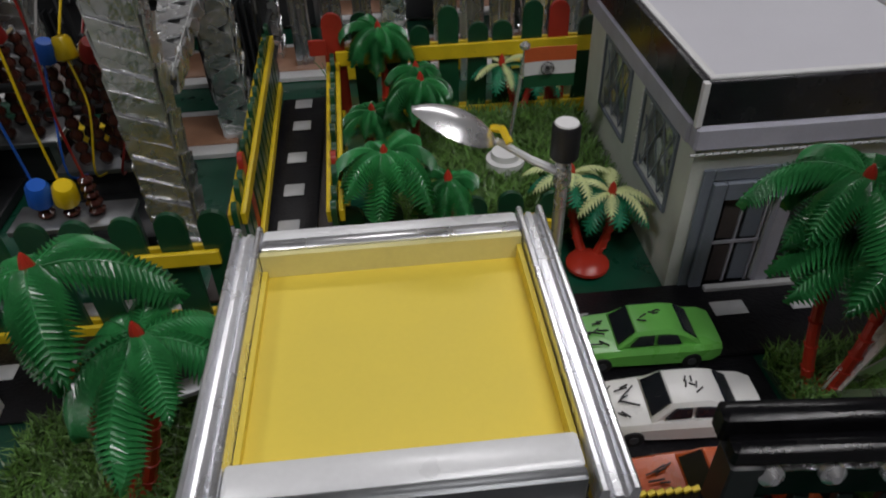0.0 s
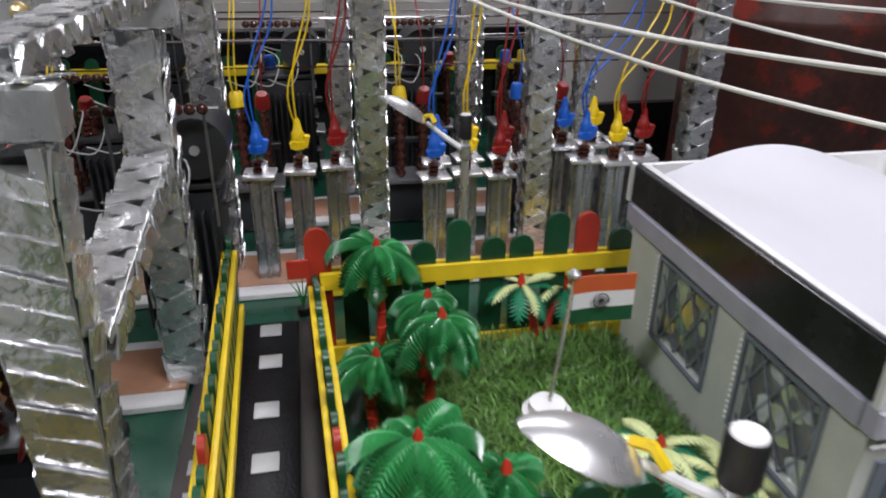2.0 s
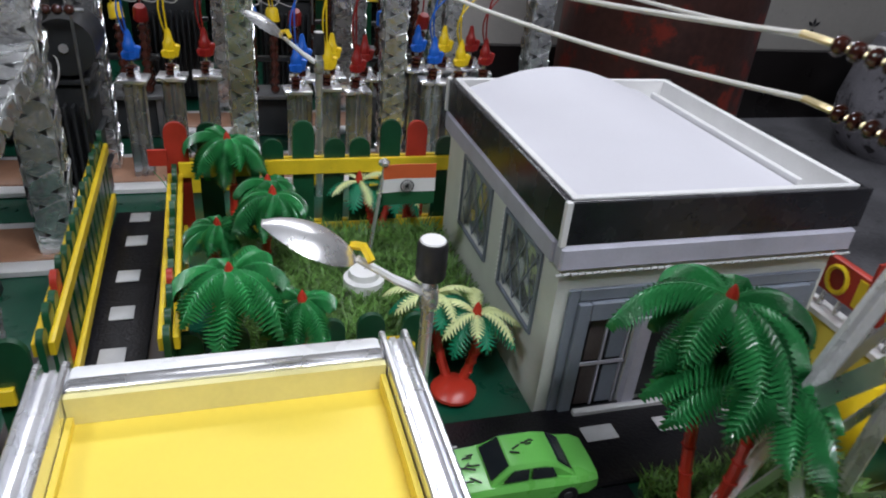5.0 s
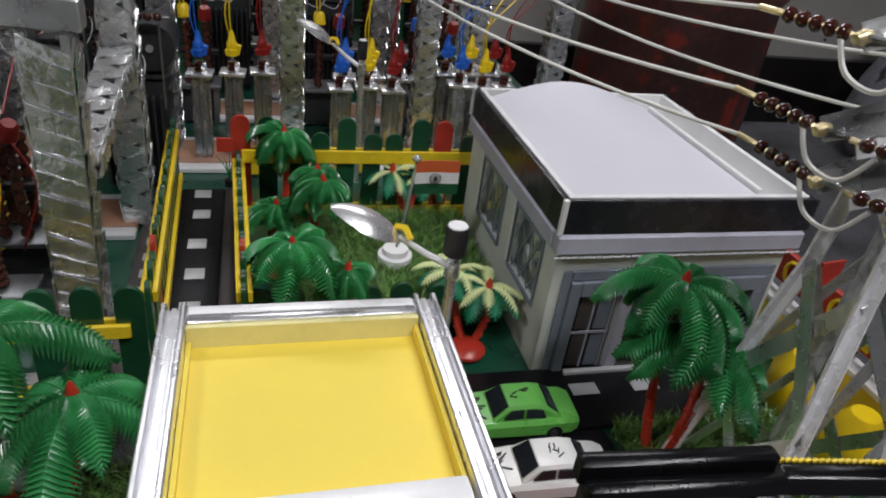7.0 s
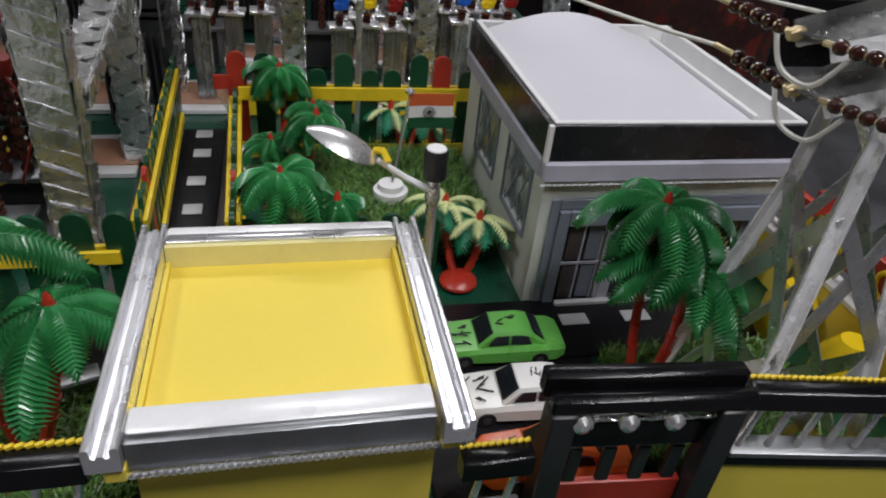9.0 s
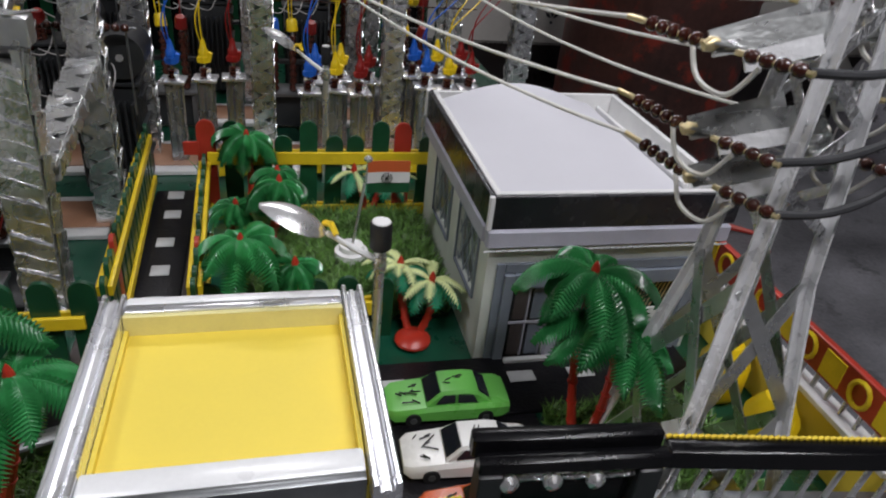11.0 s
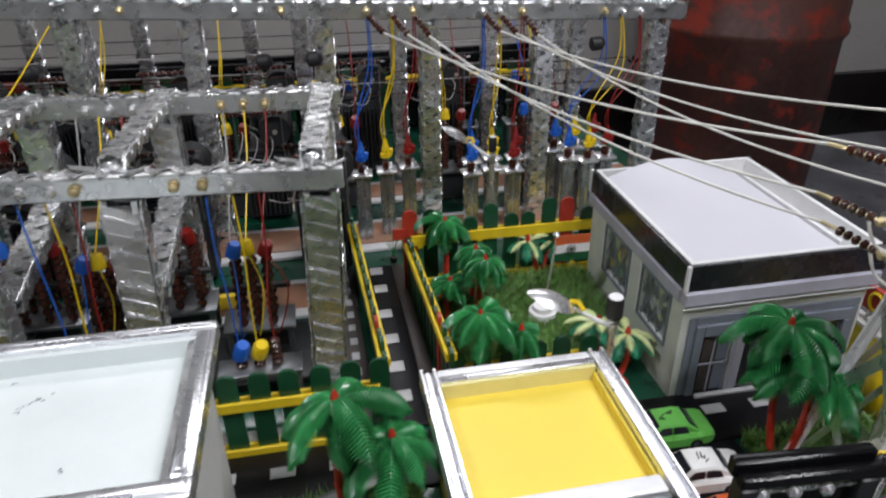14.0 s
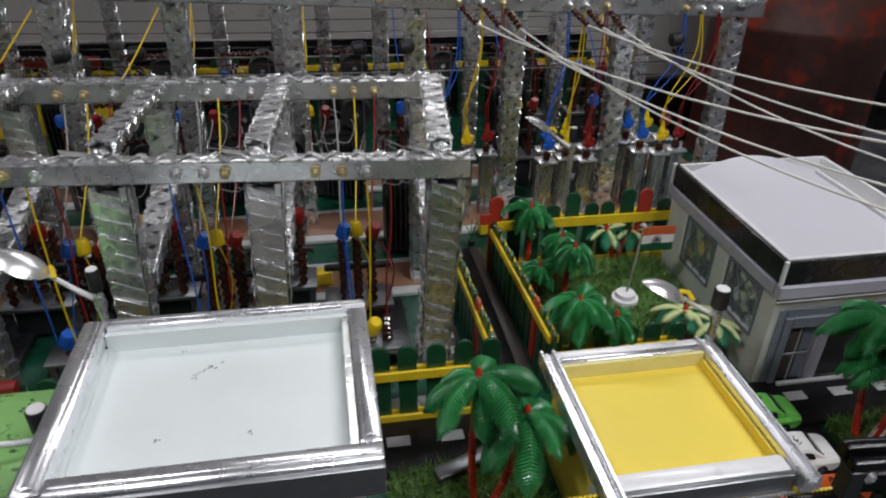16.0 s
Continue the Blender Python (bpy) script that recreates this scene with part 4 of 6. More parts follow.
def car(at, yaw, body, label, decal):
    c = thing("toy_car", label, "toy car", (*at, 0.003), "parked toy cars")
    c.rotation_euler = (0, 0, radians(yaw))
    part("body", loft([(-0.037, 0.0115, 0.005, 0.0085, 0.002), (-0.033, 0.0145, 0.0035, 0.0102, 0.002), (-0.014, 0.0152, 0.0035, 0.0122, 0.002), (0.000, 0.0155, 0.0035, 0.0128, 0.002), (0.020, 0.0155, 0.0035, 0.0132, 0.002), (0.032, 0.0148, 0.0035, 0.0128, 0.002), (0.037, 0.0130, 0.005, 0.0115, 0.002)]), body, c)
    cab = part("cabin", loft([(-0.0145, 0.0128, 0.0105, 0.0126, 0.0008), (-0.0055, 0.0108, 0.0118, 0.0205, 0.0016), (0.010, 0.0106, 0.0120, 0.0212, 0.0016), (0.0165, 0.0112, 0.0120, 0.0196, 0.0016), (0.0255, 0.0126, 0.0115, 0.0136, 0.0008)]), body, c)
    def plate(pts, label):
        n = (Vector(pts[1]) - Vector(pts[0])).cross(Vector(pts[2]) - Vector(pts[0])).normalized()
        if n.z < 0 and abs(n.z) > 0.2 or (abs(n.z) <= 0.5 and n.y * pts[0][1] < 0):
            n = -n
        vs = [Vector(q) + n * 0.0005 for q in pts] + [Vector(q) - n * 0.0006 for q in pts]
        k = len(pts)
        part("window", Geo().add(vs, [tuple(range(k)), tuple(range(2 * k - 1, k - 1, -1))] + [(i, (i + 1) % k, k + (i + 1) % k, k + i) for i in range(k)]), CAR_GLASS, cab, label)
    plate([(-0.0138, -0.0100, 0.0136), (-0.0138, 0.0100, 0.0136), (-0.0064, 0.0086, 0.0206), (-0.0064, -0.0086, 0.0206)], "dark windscreen")
    plate([(0.0240, -0.0098, 0.0146), (0.0240, 0.0098, 0.0146), (0.0176, 0.0086, 0.0198), (0.0176, -0.0086, 0.0198)], "dark rear window")
    for s in (-1, 1):
        plate([(-0.0085, s * 0.0122, 0.0138), (0.0028, s * 0.0118, 0.0138), (0.0028, s * 0.0110, 0.0190), (-0.0040, s * 0.0111, 0.0190)], "dark side window")
        plate([(0.0046, s * 0.0118, 0.0138), (0.0165, s * 0.0122, 0.0138), (0.0140, s * 0.0113, 0.0186), (0.0046, s * 0.0110, 0.0190)], "dark side window")
    for x in (-0.022, 0.022):
        for s in (-1, 1):
            w = part("wheel", Geo().rod((x, s * 0.0115, 0.0045), (x, s * 0.0158, 0.0045), 0.0048, n=16), BLACK_MATT, c, "black plastic wheel")
            part("hub", Geo().rod((x, s * 0.0157, 0.0045), (x, s * 0.0162, 0.0045), 0.0022, n=10), ALU_DULL, w)
    rnd = random.Random(decal)
    for i in range(10):
        a = rnd.uniform(-0.5, 0.5)
        y = rnd.uniform(-0.008, 0.008)
        part("decal", Geo().box((rnd.uniform(-0.030, -0.018), y, 0.01225 + 0.0005 * (1 - abs(y) / 0.013)), (rnd.uniform(0.003, 0.009), 0.00045, 0.0008), Matrix.Rotation(a + (0.35 if y > 0 else -0.35), 3, "Z") @ Matrix.Rotation(radians(-5.5), 3, "Y")), BLACK_MATT, c, "black printed stripe")
    for i in range(6):
        part("decal", Geo().box((0.003 + rnd.uniform(-0.005, 0.005), rnd.uniform(-0.005, 0.005), 0.02165), (rnd.uniform(0.002, 0.005), 0.0006, 0.0006), Matrix.Rotation(rnd.uniform(-1.5, 1.5), 3, "Z")), BLACK_MATT, cab, "black printed stripe")
    return c


car((0.0745, 0.2225), -2, CAR_GREEN, "light green toy car with dark windows, on the road", 1)
car((0.0770, 0.1795), -3, CAR_WHITE, "white toy car with black prints, parked", 2)
car((0.0800, 0.1380), -3, CAR_ORANGE, "orange toy car with dark windows, parked", 3)

# ---- spoon lamps ----
def spoon_lamp(foot, top, tip, label, cap_r=0.0060):
    f, t = Vector((*foot, 0.0)), Vector(tip)
    L = thing("street_lamp", label, "street lamp", f, "spoon street lamps")
    part("post", Geo().rod((0, 0, 0), (0, 0, top - 0.006), 0.0030, 0.0028, 12), ALU, L, "bare metal post")
    cap = part("cap", Geo().lathe((0, 0, top - 0.016), [(cap_r * 0.92, 0), (cap_r, 0.001), (cap_r, 0.0150), (cap_r * 0.9, 0.016)], 16), BLACK_MATT, L, "black tape cap")
    part("cap_disc", Geo().lathe((0, 0, top + 0.0001), [(cap_r * 0.86, 0), (cap_r * 0.8, 0.0006)], 16), WHITE, cap, "white disc")
    tp = t - f
    d = Vector((tp.x, tp.y, 0))
    a = Vector((0, 0, top - 0.024))
    neck = Vector((d.x * 0.46, d.y * 0.46, a.z + (tp.z - a.z) * 0.52))
    mid = (a + neck) / 2 + Vector((0, 0, -0.001))
    part("arm", Geo().tube([a, (a + mid) / 2, mid, (mid + neck) / 2, neck], 0.0021, 8, 0.0015), SILVER, L, "bent spoon handle")
    part("sleeve", Geo().lathe((0, 0, top - 0.030), [(0.0036, 0), (0.0042, 0.003), (0.0036, 0.010)], 10), FOIL, L, "foil wrapped joint")
    ax = (tp - neck)
    ln = ax.length
    u = ax.normalized()
    s = Vector((0, 0, 1)).cross(u).normalized()
    w = u.cross(s)
    vs, fs = [], []
    nu, nv = 14, 8
    for i in range(nu + 1):
        q = i / nu
        hw = 0.0125 * (math.sin(math.pi * (0.03 + 0.94 * q ** 0.85))) ** 0.75
        for j in range(nv + 1):
            e = -1 + 2 * j / nv
            depth = 0.006 * (1 - e * e) * math.sin(math.pi * q) ** 0.7
            vs.append(neck + u * (ln * q) + s * (hw * e) + w * depth)
    for i in range(nu):
        for j in range(nv):
            fs.append((i * (nv + 1) + j, i * (nv + 1) + j + 1, (i + 1) * (nv + 1) + j + 1, (i + 1) * (nv + 1) + j))
    k = len(vs)
    vs += [p - w * 0.0006 for p in vs]
    fs += [tuple(q + k for q in reversed(f2)) for f2 in fs]
    part("spoon_bowl", Geo().add(vs, fs), STEEL, L, "polished spoon bowl as lamp shade")
    part("tape", Geo().tube([neck - u * 0.004 + s * 0.0045 + w * 0.003, neck + w * 0.0055, neck + u * 0.002 - s * 0.0055 + w * 0.002], 0.0018, 6), W_YELLOW, L, "yellow tape wrap")
    return L


spoon_lamp((0.031, 0.235), 0.127, (-0.031, 0.238, 0.137), "metal street lamp made of a spoon, with a black cap")
spoon_lamp((0.025, 0.545), 0.133, (-0.030, 0.550, 0.146), "metal street lamp made of a spoon, in the yard", 0.0042)
spoon_lamp((-0.395, 0.262), 0.165, (-0.452, 0.268, 0.180), "metal street lamp made of a spoon, behind the white building", 0.0042)

# ---- flag ----
fl = thing("flag", "small orange, white and green flag on a silver pole", "flag", (0.036, 0.385, 0.003))
part("base", Geo().lathe((-0.003, -0.005, 0), [(0.0210, 0), (0.0210, 0.0085), (0.0132, 0.0092), (0.0128, 0.0185), (0.0098, 0.0195), (0.0092, 0.0235), (0.0030, 0.0245)], 22), WHITE, fl, "stepped white round base")
part("pole", Geo().rod((-0.002, -0.005, 0.024), (0.0095, 0.006, 0.088), 0.0012, n=8), ALU, fl)
part("finial", Geo().lathe((0.009, 0.006, 0.0875), [(0.0014, 0), (0.0034, 0.0016), (0.0034, 0.0034), (0.0012, 0.0052)], 10), STEEL, fl, "silver ball")
def flag_band(z0, z1):
    g = Geo()
    vs = []
    for i in range(9):
        u = i / 8
        y = 0.0008 * math.sin(u * 5)
        for z in (z0, z1):
            for e in (-0.0003, 0.0003):
                vs.append((0.0085 + 0.032 * u, 0.004 + y + e, z + 0.0008 * u))
    fs = []
    for i in range(8):
        a, b = 4 * i, 4 * i + 4
        fs += [(a, b, b + 2, a + 2), (a + 1, a + 3, b + 3, b + 1), (a + 2, b + 2, b + 3, a + 3), (a, a + 1, b + 1, b)]
    fs += [(0, 2, 3, 1), (32, 33, 35, 34)]
    return g.add(vs, fs)
part("stripe", flag_band(0.0800, 0.0890), FLAG_ORANGE, fl, "orange stripe")
wh = part("stripe", flag_band(0.0712, 0.0799), WHITE, fl, "white stripe")
part("stripe", flag_band(0.0628, 0.0711), FLAG_GREEN, fl, "green stripe")
ring = [(0.0230 + 0.0040 * math.cos(a), 0.0025, 0.0760 + 0.0040 * math.sin(a)) for a in [2 * math.pi * i / 20 for i in range(21)]]
part("wheel_print", Geo().tube(ring, 0.0003, 5), BLACK_MATT, wh, "dark round wheel print")
for i in range(6):
    a = math.pi * i / 6
    part("spoke_print", Geo().rod((0.0230 - 0.0039 * math.cos(a), 0.0025, 0.0760 - 0.0039 * math.sin(a)), (0.0230 + 0.0039 * math.cos(a), 0.0025, 0.0760 + 0.0039 * math.sin(a)), 0.00022, n=5), BLACK_MATT, wh)

# ---- lattice columns and beams of foil ----
LACES = {}
def lace_mesh(wid, rise, tall):
    """A flat strip across a face, its ends cut along the edges of the member and one long edge lifted."""
    key = (round(wid, 4), round(rise, 4), round(tall, 4))
    if key not in LACES:
        h, r = tall / 2, rise / 2
        x = wid / 2
        lift = 0.0004
        vs = [(-x, -r - h, 0), (x, r - h, 0), (x, r + h, lift), (-x, -r + h, lift), (-x * 0.2, -r * 0.2 - h * 1.02, 0.0002), (x * 0.3, r * 0.3 + h * 1.02, lift * 1.3)]
        top = [(p, q, z + 0.0010) for p, q, z in vs]
        loop = (0, 4, 1, 2, 5, 3)
        fs = [(0, 4, 5, 3)[::-1], (4, 1, 2, 5)[::-1], (6, 10, 11, 9), (10, 7, 8, 11)]
        fs += [(loop[i], loop[(i + 1) % 6], loop[(i + 1) % 6] + 6, loop[i] + 6) for i in range(6)]
        me = Geo().add(vs + top, fs).mesh("lacing_strip", False)
        me.materials.append(LACE)
        LACES[key] = me
    return LACES[key]


def lattice(owner, p, q, w, d, pitch, strip_w=0.0060, pieces=False, shingle=False, mat_post=TAPE, mat_lace=LACE, up=(0, 1, 0), seed=0):
    """A square lattice member from p to q: four corner bars and zigzag lacing strips on its four faces."""
    p, q = Vector(p), Vector(q)
    ax = (q - p).normalized()
    s = Vector(up).cross(ax).normalized()
    t = ax.cross(s)
    ln = (q - p).length
    rnd = random.Random(seed)
    for a in (-1, 1):
        for b in (-1, 1):
            g = Geo()
            o = s * (a * w / 2) + t * (b * d / 2)
            g.strip(p + o - s * (a * 0.0018), q + o - s * (a * 0.0018), 0.0036, 0.0007, t)
            g.strip(p + o - t * (b * 0.0018), q + o - t * (b * 0.0018), 0.0036, 0.0007, s)
            part("corner_bar", g, mat_post, owner, smooth=False)
    mid = Matrix((s, t, ax)).transposed()
    # Core added inside so the gaps between strips read as shaded.
    part("inner_core", Geo().box((p + q) / 2, (w - 0.0050, max(0.002, d - 0.0050), ln - 0.020), mid), CORE, owner, "dull core added to darken the gaps behind the lacing")
    n = max(2, int(ln / pitch))
    step = ln / n
    tall = strip_w
    for nn, half, wid in ((t, d / 2, w), (-t, d / 2, w), (s, w / 2, d), (-s, w / 2, d)):
        side = ax.cross(nn).normalized()
        rot = Matrix((side, ax, nn)).transposed().to_4x4()
        g = Geo()
        for i in range(n):
            e = 1 if i % 2 and not shingle else -1
            rise = e * step * (0.86 + 0.07 * (i % 3)) * (0.70 if shingle else 1.0)
            at = (i + 0.5) * step + rnd.uniform(-0.0010, 0.0010)
            at = min(max(at, (abs(rise) + tall) / 2), ln - (abs(rise) + tall) / 2)
            m = Matrix.Translation(p + ax * at + nn * (half + 0.0005 + 0.0005 * (i % 2))) @ rot @ Matrix.Rotation(0.07 + rnd.uniform(-0.035, 0.035) if shingle else rnd.uniform(-0.10, 0.10), 4, "X") @ Matrix.Rotation(rnd.uniform(-0.035, 0.035), 4, "Y")
            me = lace_mesh(wid, rise, tall)
            if pieces:
                part("lacing_strip", me, mat_lace, owner).matrix_basis = m
            else:
                g.add([m @ v.co for v in me.vertices], [tuple(f.vertices) for f in me.polygons])
        if not pieces:
            tagged(part("lacing", g, mat_lace, owner, "crinkled foil lacing strips", smooth=False), kind="stuff")


def beam(owner, p, q, h, d, seed=0):
    """A wrapped beam: smooth tape on its front, laced foil on its top."""
    p, q = Vector(p), Vector(q)
    ax = (q - p).normalized()
    t = Vector((0, 0, 1))
    s = ax.cross(t)
    rot = Matrix((ax, t.cross(ax), t)).transposed()
    part("beam_core", Geo().box((p + q) / 2, ((q - p).length, d, h), rot, 0.0012), TAPE, owner, "tape covered beam")
    g = Geo()
    n = int((q - p).length / 0.008)
    rnd = random.Random(seed)
    for i in range(n):
        c = p.lerp(q, (i + 0.5) / n) + t * (h / 2 + 0.0008)
        a = c - ax * 0.006 + s * (d / 2) * (1 if i % 2 else -1)
        b = c + ax * 0.006 - s * (d / 2) * (1 if i % 2 else -1)
        g.strip(a, b, 0.0045, 0.0005, (t + ax * rnd.uniform(-0.4, 0.4) + s * rnd.uniform(-0.4, 0.4)).normalized())
    tagged(part("top_foil", g, FOIL, owner, "crinkled foil strips", smooth=False), kind="stuff")


def crumple(owner, at, r, seed):
    """A wad of crinkled foil round a joint."""
    rnd = random.Random(seed)
    b = bmesh.new()
    bmesh.ops.create_icosphere(b, subdivisions=2, radius=r)
    for v in b.verts:
        v.co *= rnd.uniform(0.45, 1.3)
        v.co.z *= 0.6
        v.co += Vector(at)
    me = bpy.data.meshes.new("foil_joint")
    b.to_mesh(me)
    b.free()
    part("foil_joint", me, FOIL, owner, "crumpled foil joint")


def ring_bolt(owner, at, r=0.0038):
    x, y, z = at
    part("ring_bolt", Geo().lathe((x, y, z), [(r, 0), (r, 0.0015), (r * 0.6, 0.0016), (r * 0.6, 0.004), (r * 0.9, 0.0045), (r * 0.5, 0.006)], 10, (0, -1, -0.25)), STEEL if int(abs(x) * 1000) % 3 else BRASS, owner, "shiny ring bolt")


# front gantry
fg = thing("front_gantry", "silver foil lattice gantry in the front yard", "gantry", (0, 0, 0), "foil gantries")
def front_z(x):
    return 0.1985 + 0.038 * (-0.142 - x)


def behind_z(x):
    return 0.2080 + 0.022 * (-0.134 - x)


beam(fg, (-0.80, 0.317, front_z(-0.80)), (-0.142, 0.317, front_z(-0.142)), 0.016, 0.014, 1)
beam(fg, (-0.80, 0.471, behind_z(-0.80)), (-0.134, 0.471, behind_z(-0.134)), 0.017, 0.014, 2)
for k, x in enumerate((-0.158, -0.287, -0.388, -0.50, -0.61)):
    lattice(fg, (x - 0.008, 0.326, 0.0), (x - 0.001, 0.318, front_z(x) - 0.0085), 0.022, 0.018, 0.0125, 0.0150, k < 2, shingle=True, seed=10 + k)
    lattice(fg, (x + 0.004, 0.471, 0.0), (x + 0.004, 0.471, behind_z(x) - 0.009), 0.020, 0.018, 0.0096, 0.0118, k < 2, shingle=k % 2 == 1, seed=30 + k)
    lattice(fg, (x - 0.004, 0.325, front_z(x) + 0.0115), (x + 0.010, 0.465, behind_z(x) + 0.008), 0.0145, 0.008, 0.0078, 0.0062, up=(0, 0, 1), seed=50 + k)
    lattice(fg, (x + 0.000, 0.334, 0.110), (x + 0.004, 0.460, 0.136), 0.018, 0.012, 0.0088, 0.0085, up=(0, 0, 1), seed=70 + k)
    crumple(fg, (x + 0.004, 0.471, behind_z(x) + 0.010), 0.0070, 90 + k)
    crumple(fg, (x - 0.004, 0.323, front_z(x) + 0.0110), 0.0065, 190 + k)
    part("tape_flap", Geo().box((x - 0.018, 0.322, front_z(x) + 0.0105), (0.022, 0.009, 0.0008), Matrix.Rotation(0.5, 3, "Z") @ Matrix.Rotation(0.35, 3, "Y")), TAPE, fg, "loose tape flap")
for x in (-0.344, -0.326, -0.312, -0.252, -0.234, -0.217, -0.47, -0.45, -0.43):
    ring_bolt(fg, (x, 0.3098, front_z(x) + 0.001))
for x in (-0.234, -0.216, -0.198, -0.459, -0.438, -0.415, -0.340, -0.322, -0.304):
    ring_bolt(fg, (x, 0.4636, behind_z(x)))

# back gantry and the rows behind it
bg = thing("back_gantry", "long silver foil lattice gantry across the yard", "gantry", (0, 0, 0), "foil gantries")
def top_z(x):
    """The back gantry rises a little towards its far left end."""
    return 0.2405 + 0.043 * (0.26 - x)


beam(bg, (-0.90, 0.610, top_z(-0.90)), (0.260, 0.612, top_z(0.26)), 0.018, 0.014, 3)
for k, x in enumerate((0.229, 0.096, -0.031, -0.142, -0.270, -0.383, -0.498, -0.62, -0.74)):
    lattice(bg, (x, 0.610, 0.0), (x, 0.610, top_z(x) - 0.009), 0.018, 0.017, 0.0084, 0.0090, k < 2, seed=110 + k)
    crumple(bg, (x, 0.606, top_z(x) + 0.008), 0.0085, 150 + k)
    for e in (-1, 1):
        part("top_brace", Geo().strip((x + e * 0.012, 0.610, top_z(x) + 0.009), (x, 0.612, top_z(x) + 0.024), 0.004, 0.0008, (0, 1, 0)), FOIL, bg, smooth=False)
for x in (-0.096, -0.071, -0.048, 0.026, 0.044, 0.069, 0.162, 0.182, 0.203, -0.224, -0.200, -0.180, -0.33, -0.35):
    ring_bolt(bg, (x, 0.6026, top_z(x) + 0.001), 0.0036)
rg = thing("rear_gantry", "second silver foil lattice gantry behind the first", "gantry", (0, 0, 0), "foil gantries")
beam(rg, (-0.90, 0.765, 0.290), (0.205, 0.765, 0.255), 0.020, 0.014, 4)
for k, x in enumerate((0.195, 0.075, -0.045, -0.165, -0.290, -0.415, -0.54, -0.66)):
    lattice(rg, (x, 0.765, 0.0), (x, 0.765, 0.245), 0.016, 0.015, 0.0090, 0.0096, seed=210 + k)
for x in (0.205, -0.154, -0.535):
    lattice(rg, (x + 0.022, 0.617, top_z(x)), (x, 0.76, 0.258), 0.014, 0.010, 0.012, 0.006, up=(0, 0, 1), seed=int(500 + x * 100))
for x in (-0.10, -0.075, -0.045, 0.03, 0.055, 0.08, 0.13, 0.155):
    ring_bolt(rg, (x, 0.7575, 0.262), 0.0036)
lg = thing("far_gantry", "low silver foil gantry at the far end", "gantry", (0, 0, 0), "foil gantries")
beam(lg, (-0.90, 0.900, 0.285), (-0.215, 0.900, 0.268), 0.016, 0.012, 5)
beam(lg, (0.10, 0.900, 0.250), (0.225, 0.900, 0.250), 0.016, 0.012, 6)
for k, x in enumerate((0.215, 0.115, -0.235, -0.38, -0.52, -0.66)):
    lattice(lg, (x, 0.900, 0.0), (x, 0.900, 0.250), 0.015, 0.014, 0.0095, 0.0100, seed=310 + k)
for k, x in enumerate((-0.16, -0.21, -0.43, -0.50, 0.145)):
    part("spotlight", Geo().lathe((x, 0.595, 0.212), [(0.004, 0), (0.0075, 0.002), (0.0075, 0.012), (0.004, 0.016)], 10, (1, 0, 0.1)), BLACK_MATT, bg, "small black spotlight")

# ---- pillars with bushings ----
def pillar(x, y, h, cap, label, group, w=0.0150):
    p = thing("pillar", label, "pillar", (x, y, 0.005), group)
    g = Geo()
    prof = []
    for i in range(32):
        a = 2 * math.pi * i / 32
        r = w / 2 * (1.10 if i % 4 < 2 else 0.92) / max(abs(math.cos(a)), abs(math.sin(a))) ** 0.55
        prof.append((r * math.cos(a), r * math.sin(a)))
    vs = [(a, b, z) for z in (0, h) for a, b in prof]
    g.add(vs, [(i, (i + 1) % 32, 32 + (i + 1) % 32, 32 + i) for i in range(32)] + [tuple(range(32))[::-1], tuple(range(32, 64))])
    part("shaft", g, PILLAR, p, "fluted aluminium shaft")
    part("cap_plate", Geo().box((0, 0, h + 0.0016), (w * 1.5, w * 1.4, 0.0030), Matrix.Rotation(random.uniform(-0.1, 0.1), 3, "Z"), 0.0005), ALU, p)
    rings = [(0.0025, 0)]
    for i in range(3):
        rings += [(0.0048, 0.001 + i * 0.0032), (0.0048, 0.002 + i * 0.0032), (0.0030, 0.0030 + i * 0.0032)]
    part("bushing", Geo().lathe((0, 0, h + 0.0031), rings, 12), BEAD, p, "dark ribbed bushing")
    part("stem", Geo().rod((0, 0, h + 0.013), (0, 0, h + 0.020), 0.0018, n=8), STEEL, p)
    part("clip", Geo().box((0.004, -0.003, h + 0.007), (0.004, 0.006, 0.008), Matrix.Rotation(0.4, 3, "X")), FOIL, p)
    tc = part("terminal_cap", Geo().lathe((0, 0, h + 0.0165), [(0.0040, 0), (0.0056, 0.001), (0.0056, 0.0062), (0.0046, 0.0070), (0.0046, 0.0120), (0.0034, 0.0135), (0.0022, 0.0200), (0.0012, 0.0225)], 8), cap, p)
    part("lug", Geo().box((0.0052, -0.0010, h + 0.0225), (0.0044, 0.0050, 0.0095), Matrix.Rotation(0.25, 3, "Y"), 0.0008), cap, tc)
    part("lug", Geo().box((-0.0044, -0.0020, h + 0.0200), (0.0030, 0.0040, 0.0050), Matrix.Rotation(-0.2, 3, "Y"), 0.0006), cap, tc)
    return p


COL = (W_BLUE, W_YELLOW, W_RED)
NAMES = ("blue", "yellow", "dark red")
def wire(pts, r, material, label, group="coloured wires of the yard"):
    single("wire", Geo().tube(pts, r, 6), material, label, "wire", group)


def smooth(pts, n=5):
    """Points of a smooth curve through pts."""
    P = [Vector(p) for p in pts]
    P = [P[0]] + P + [P[-1]]
    out = []
    for i in range(1, len(P) - 2):
        for k in range(n):
            t = k / n
            a, b, c, d = P[i - 1], P[i], P[i + 1], P[i + 2]
            out.append(0.5 * ((2 * b) + (c - a) * t + (2 * a - 5 * b + 4 * c - d) * t * t + (3 * b - a - 3 * c + d) * t ** 3))
    return out + [P[-2]]


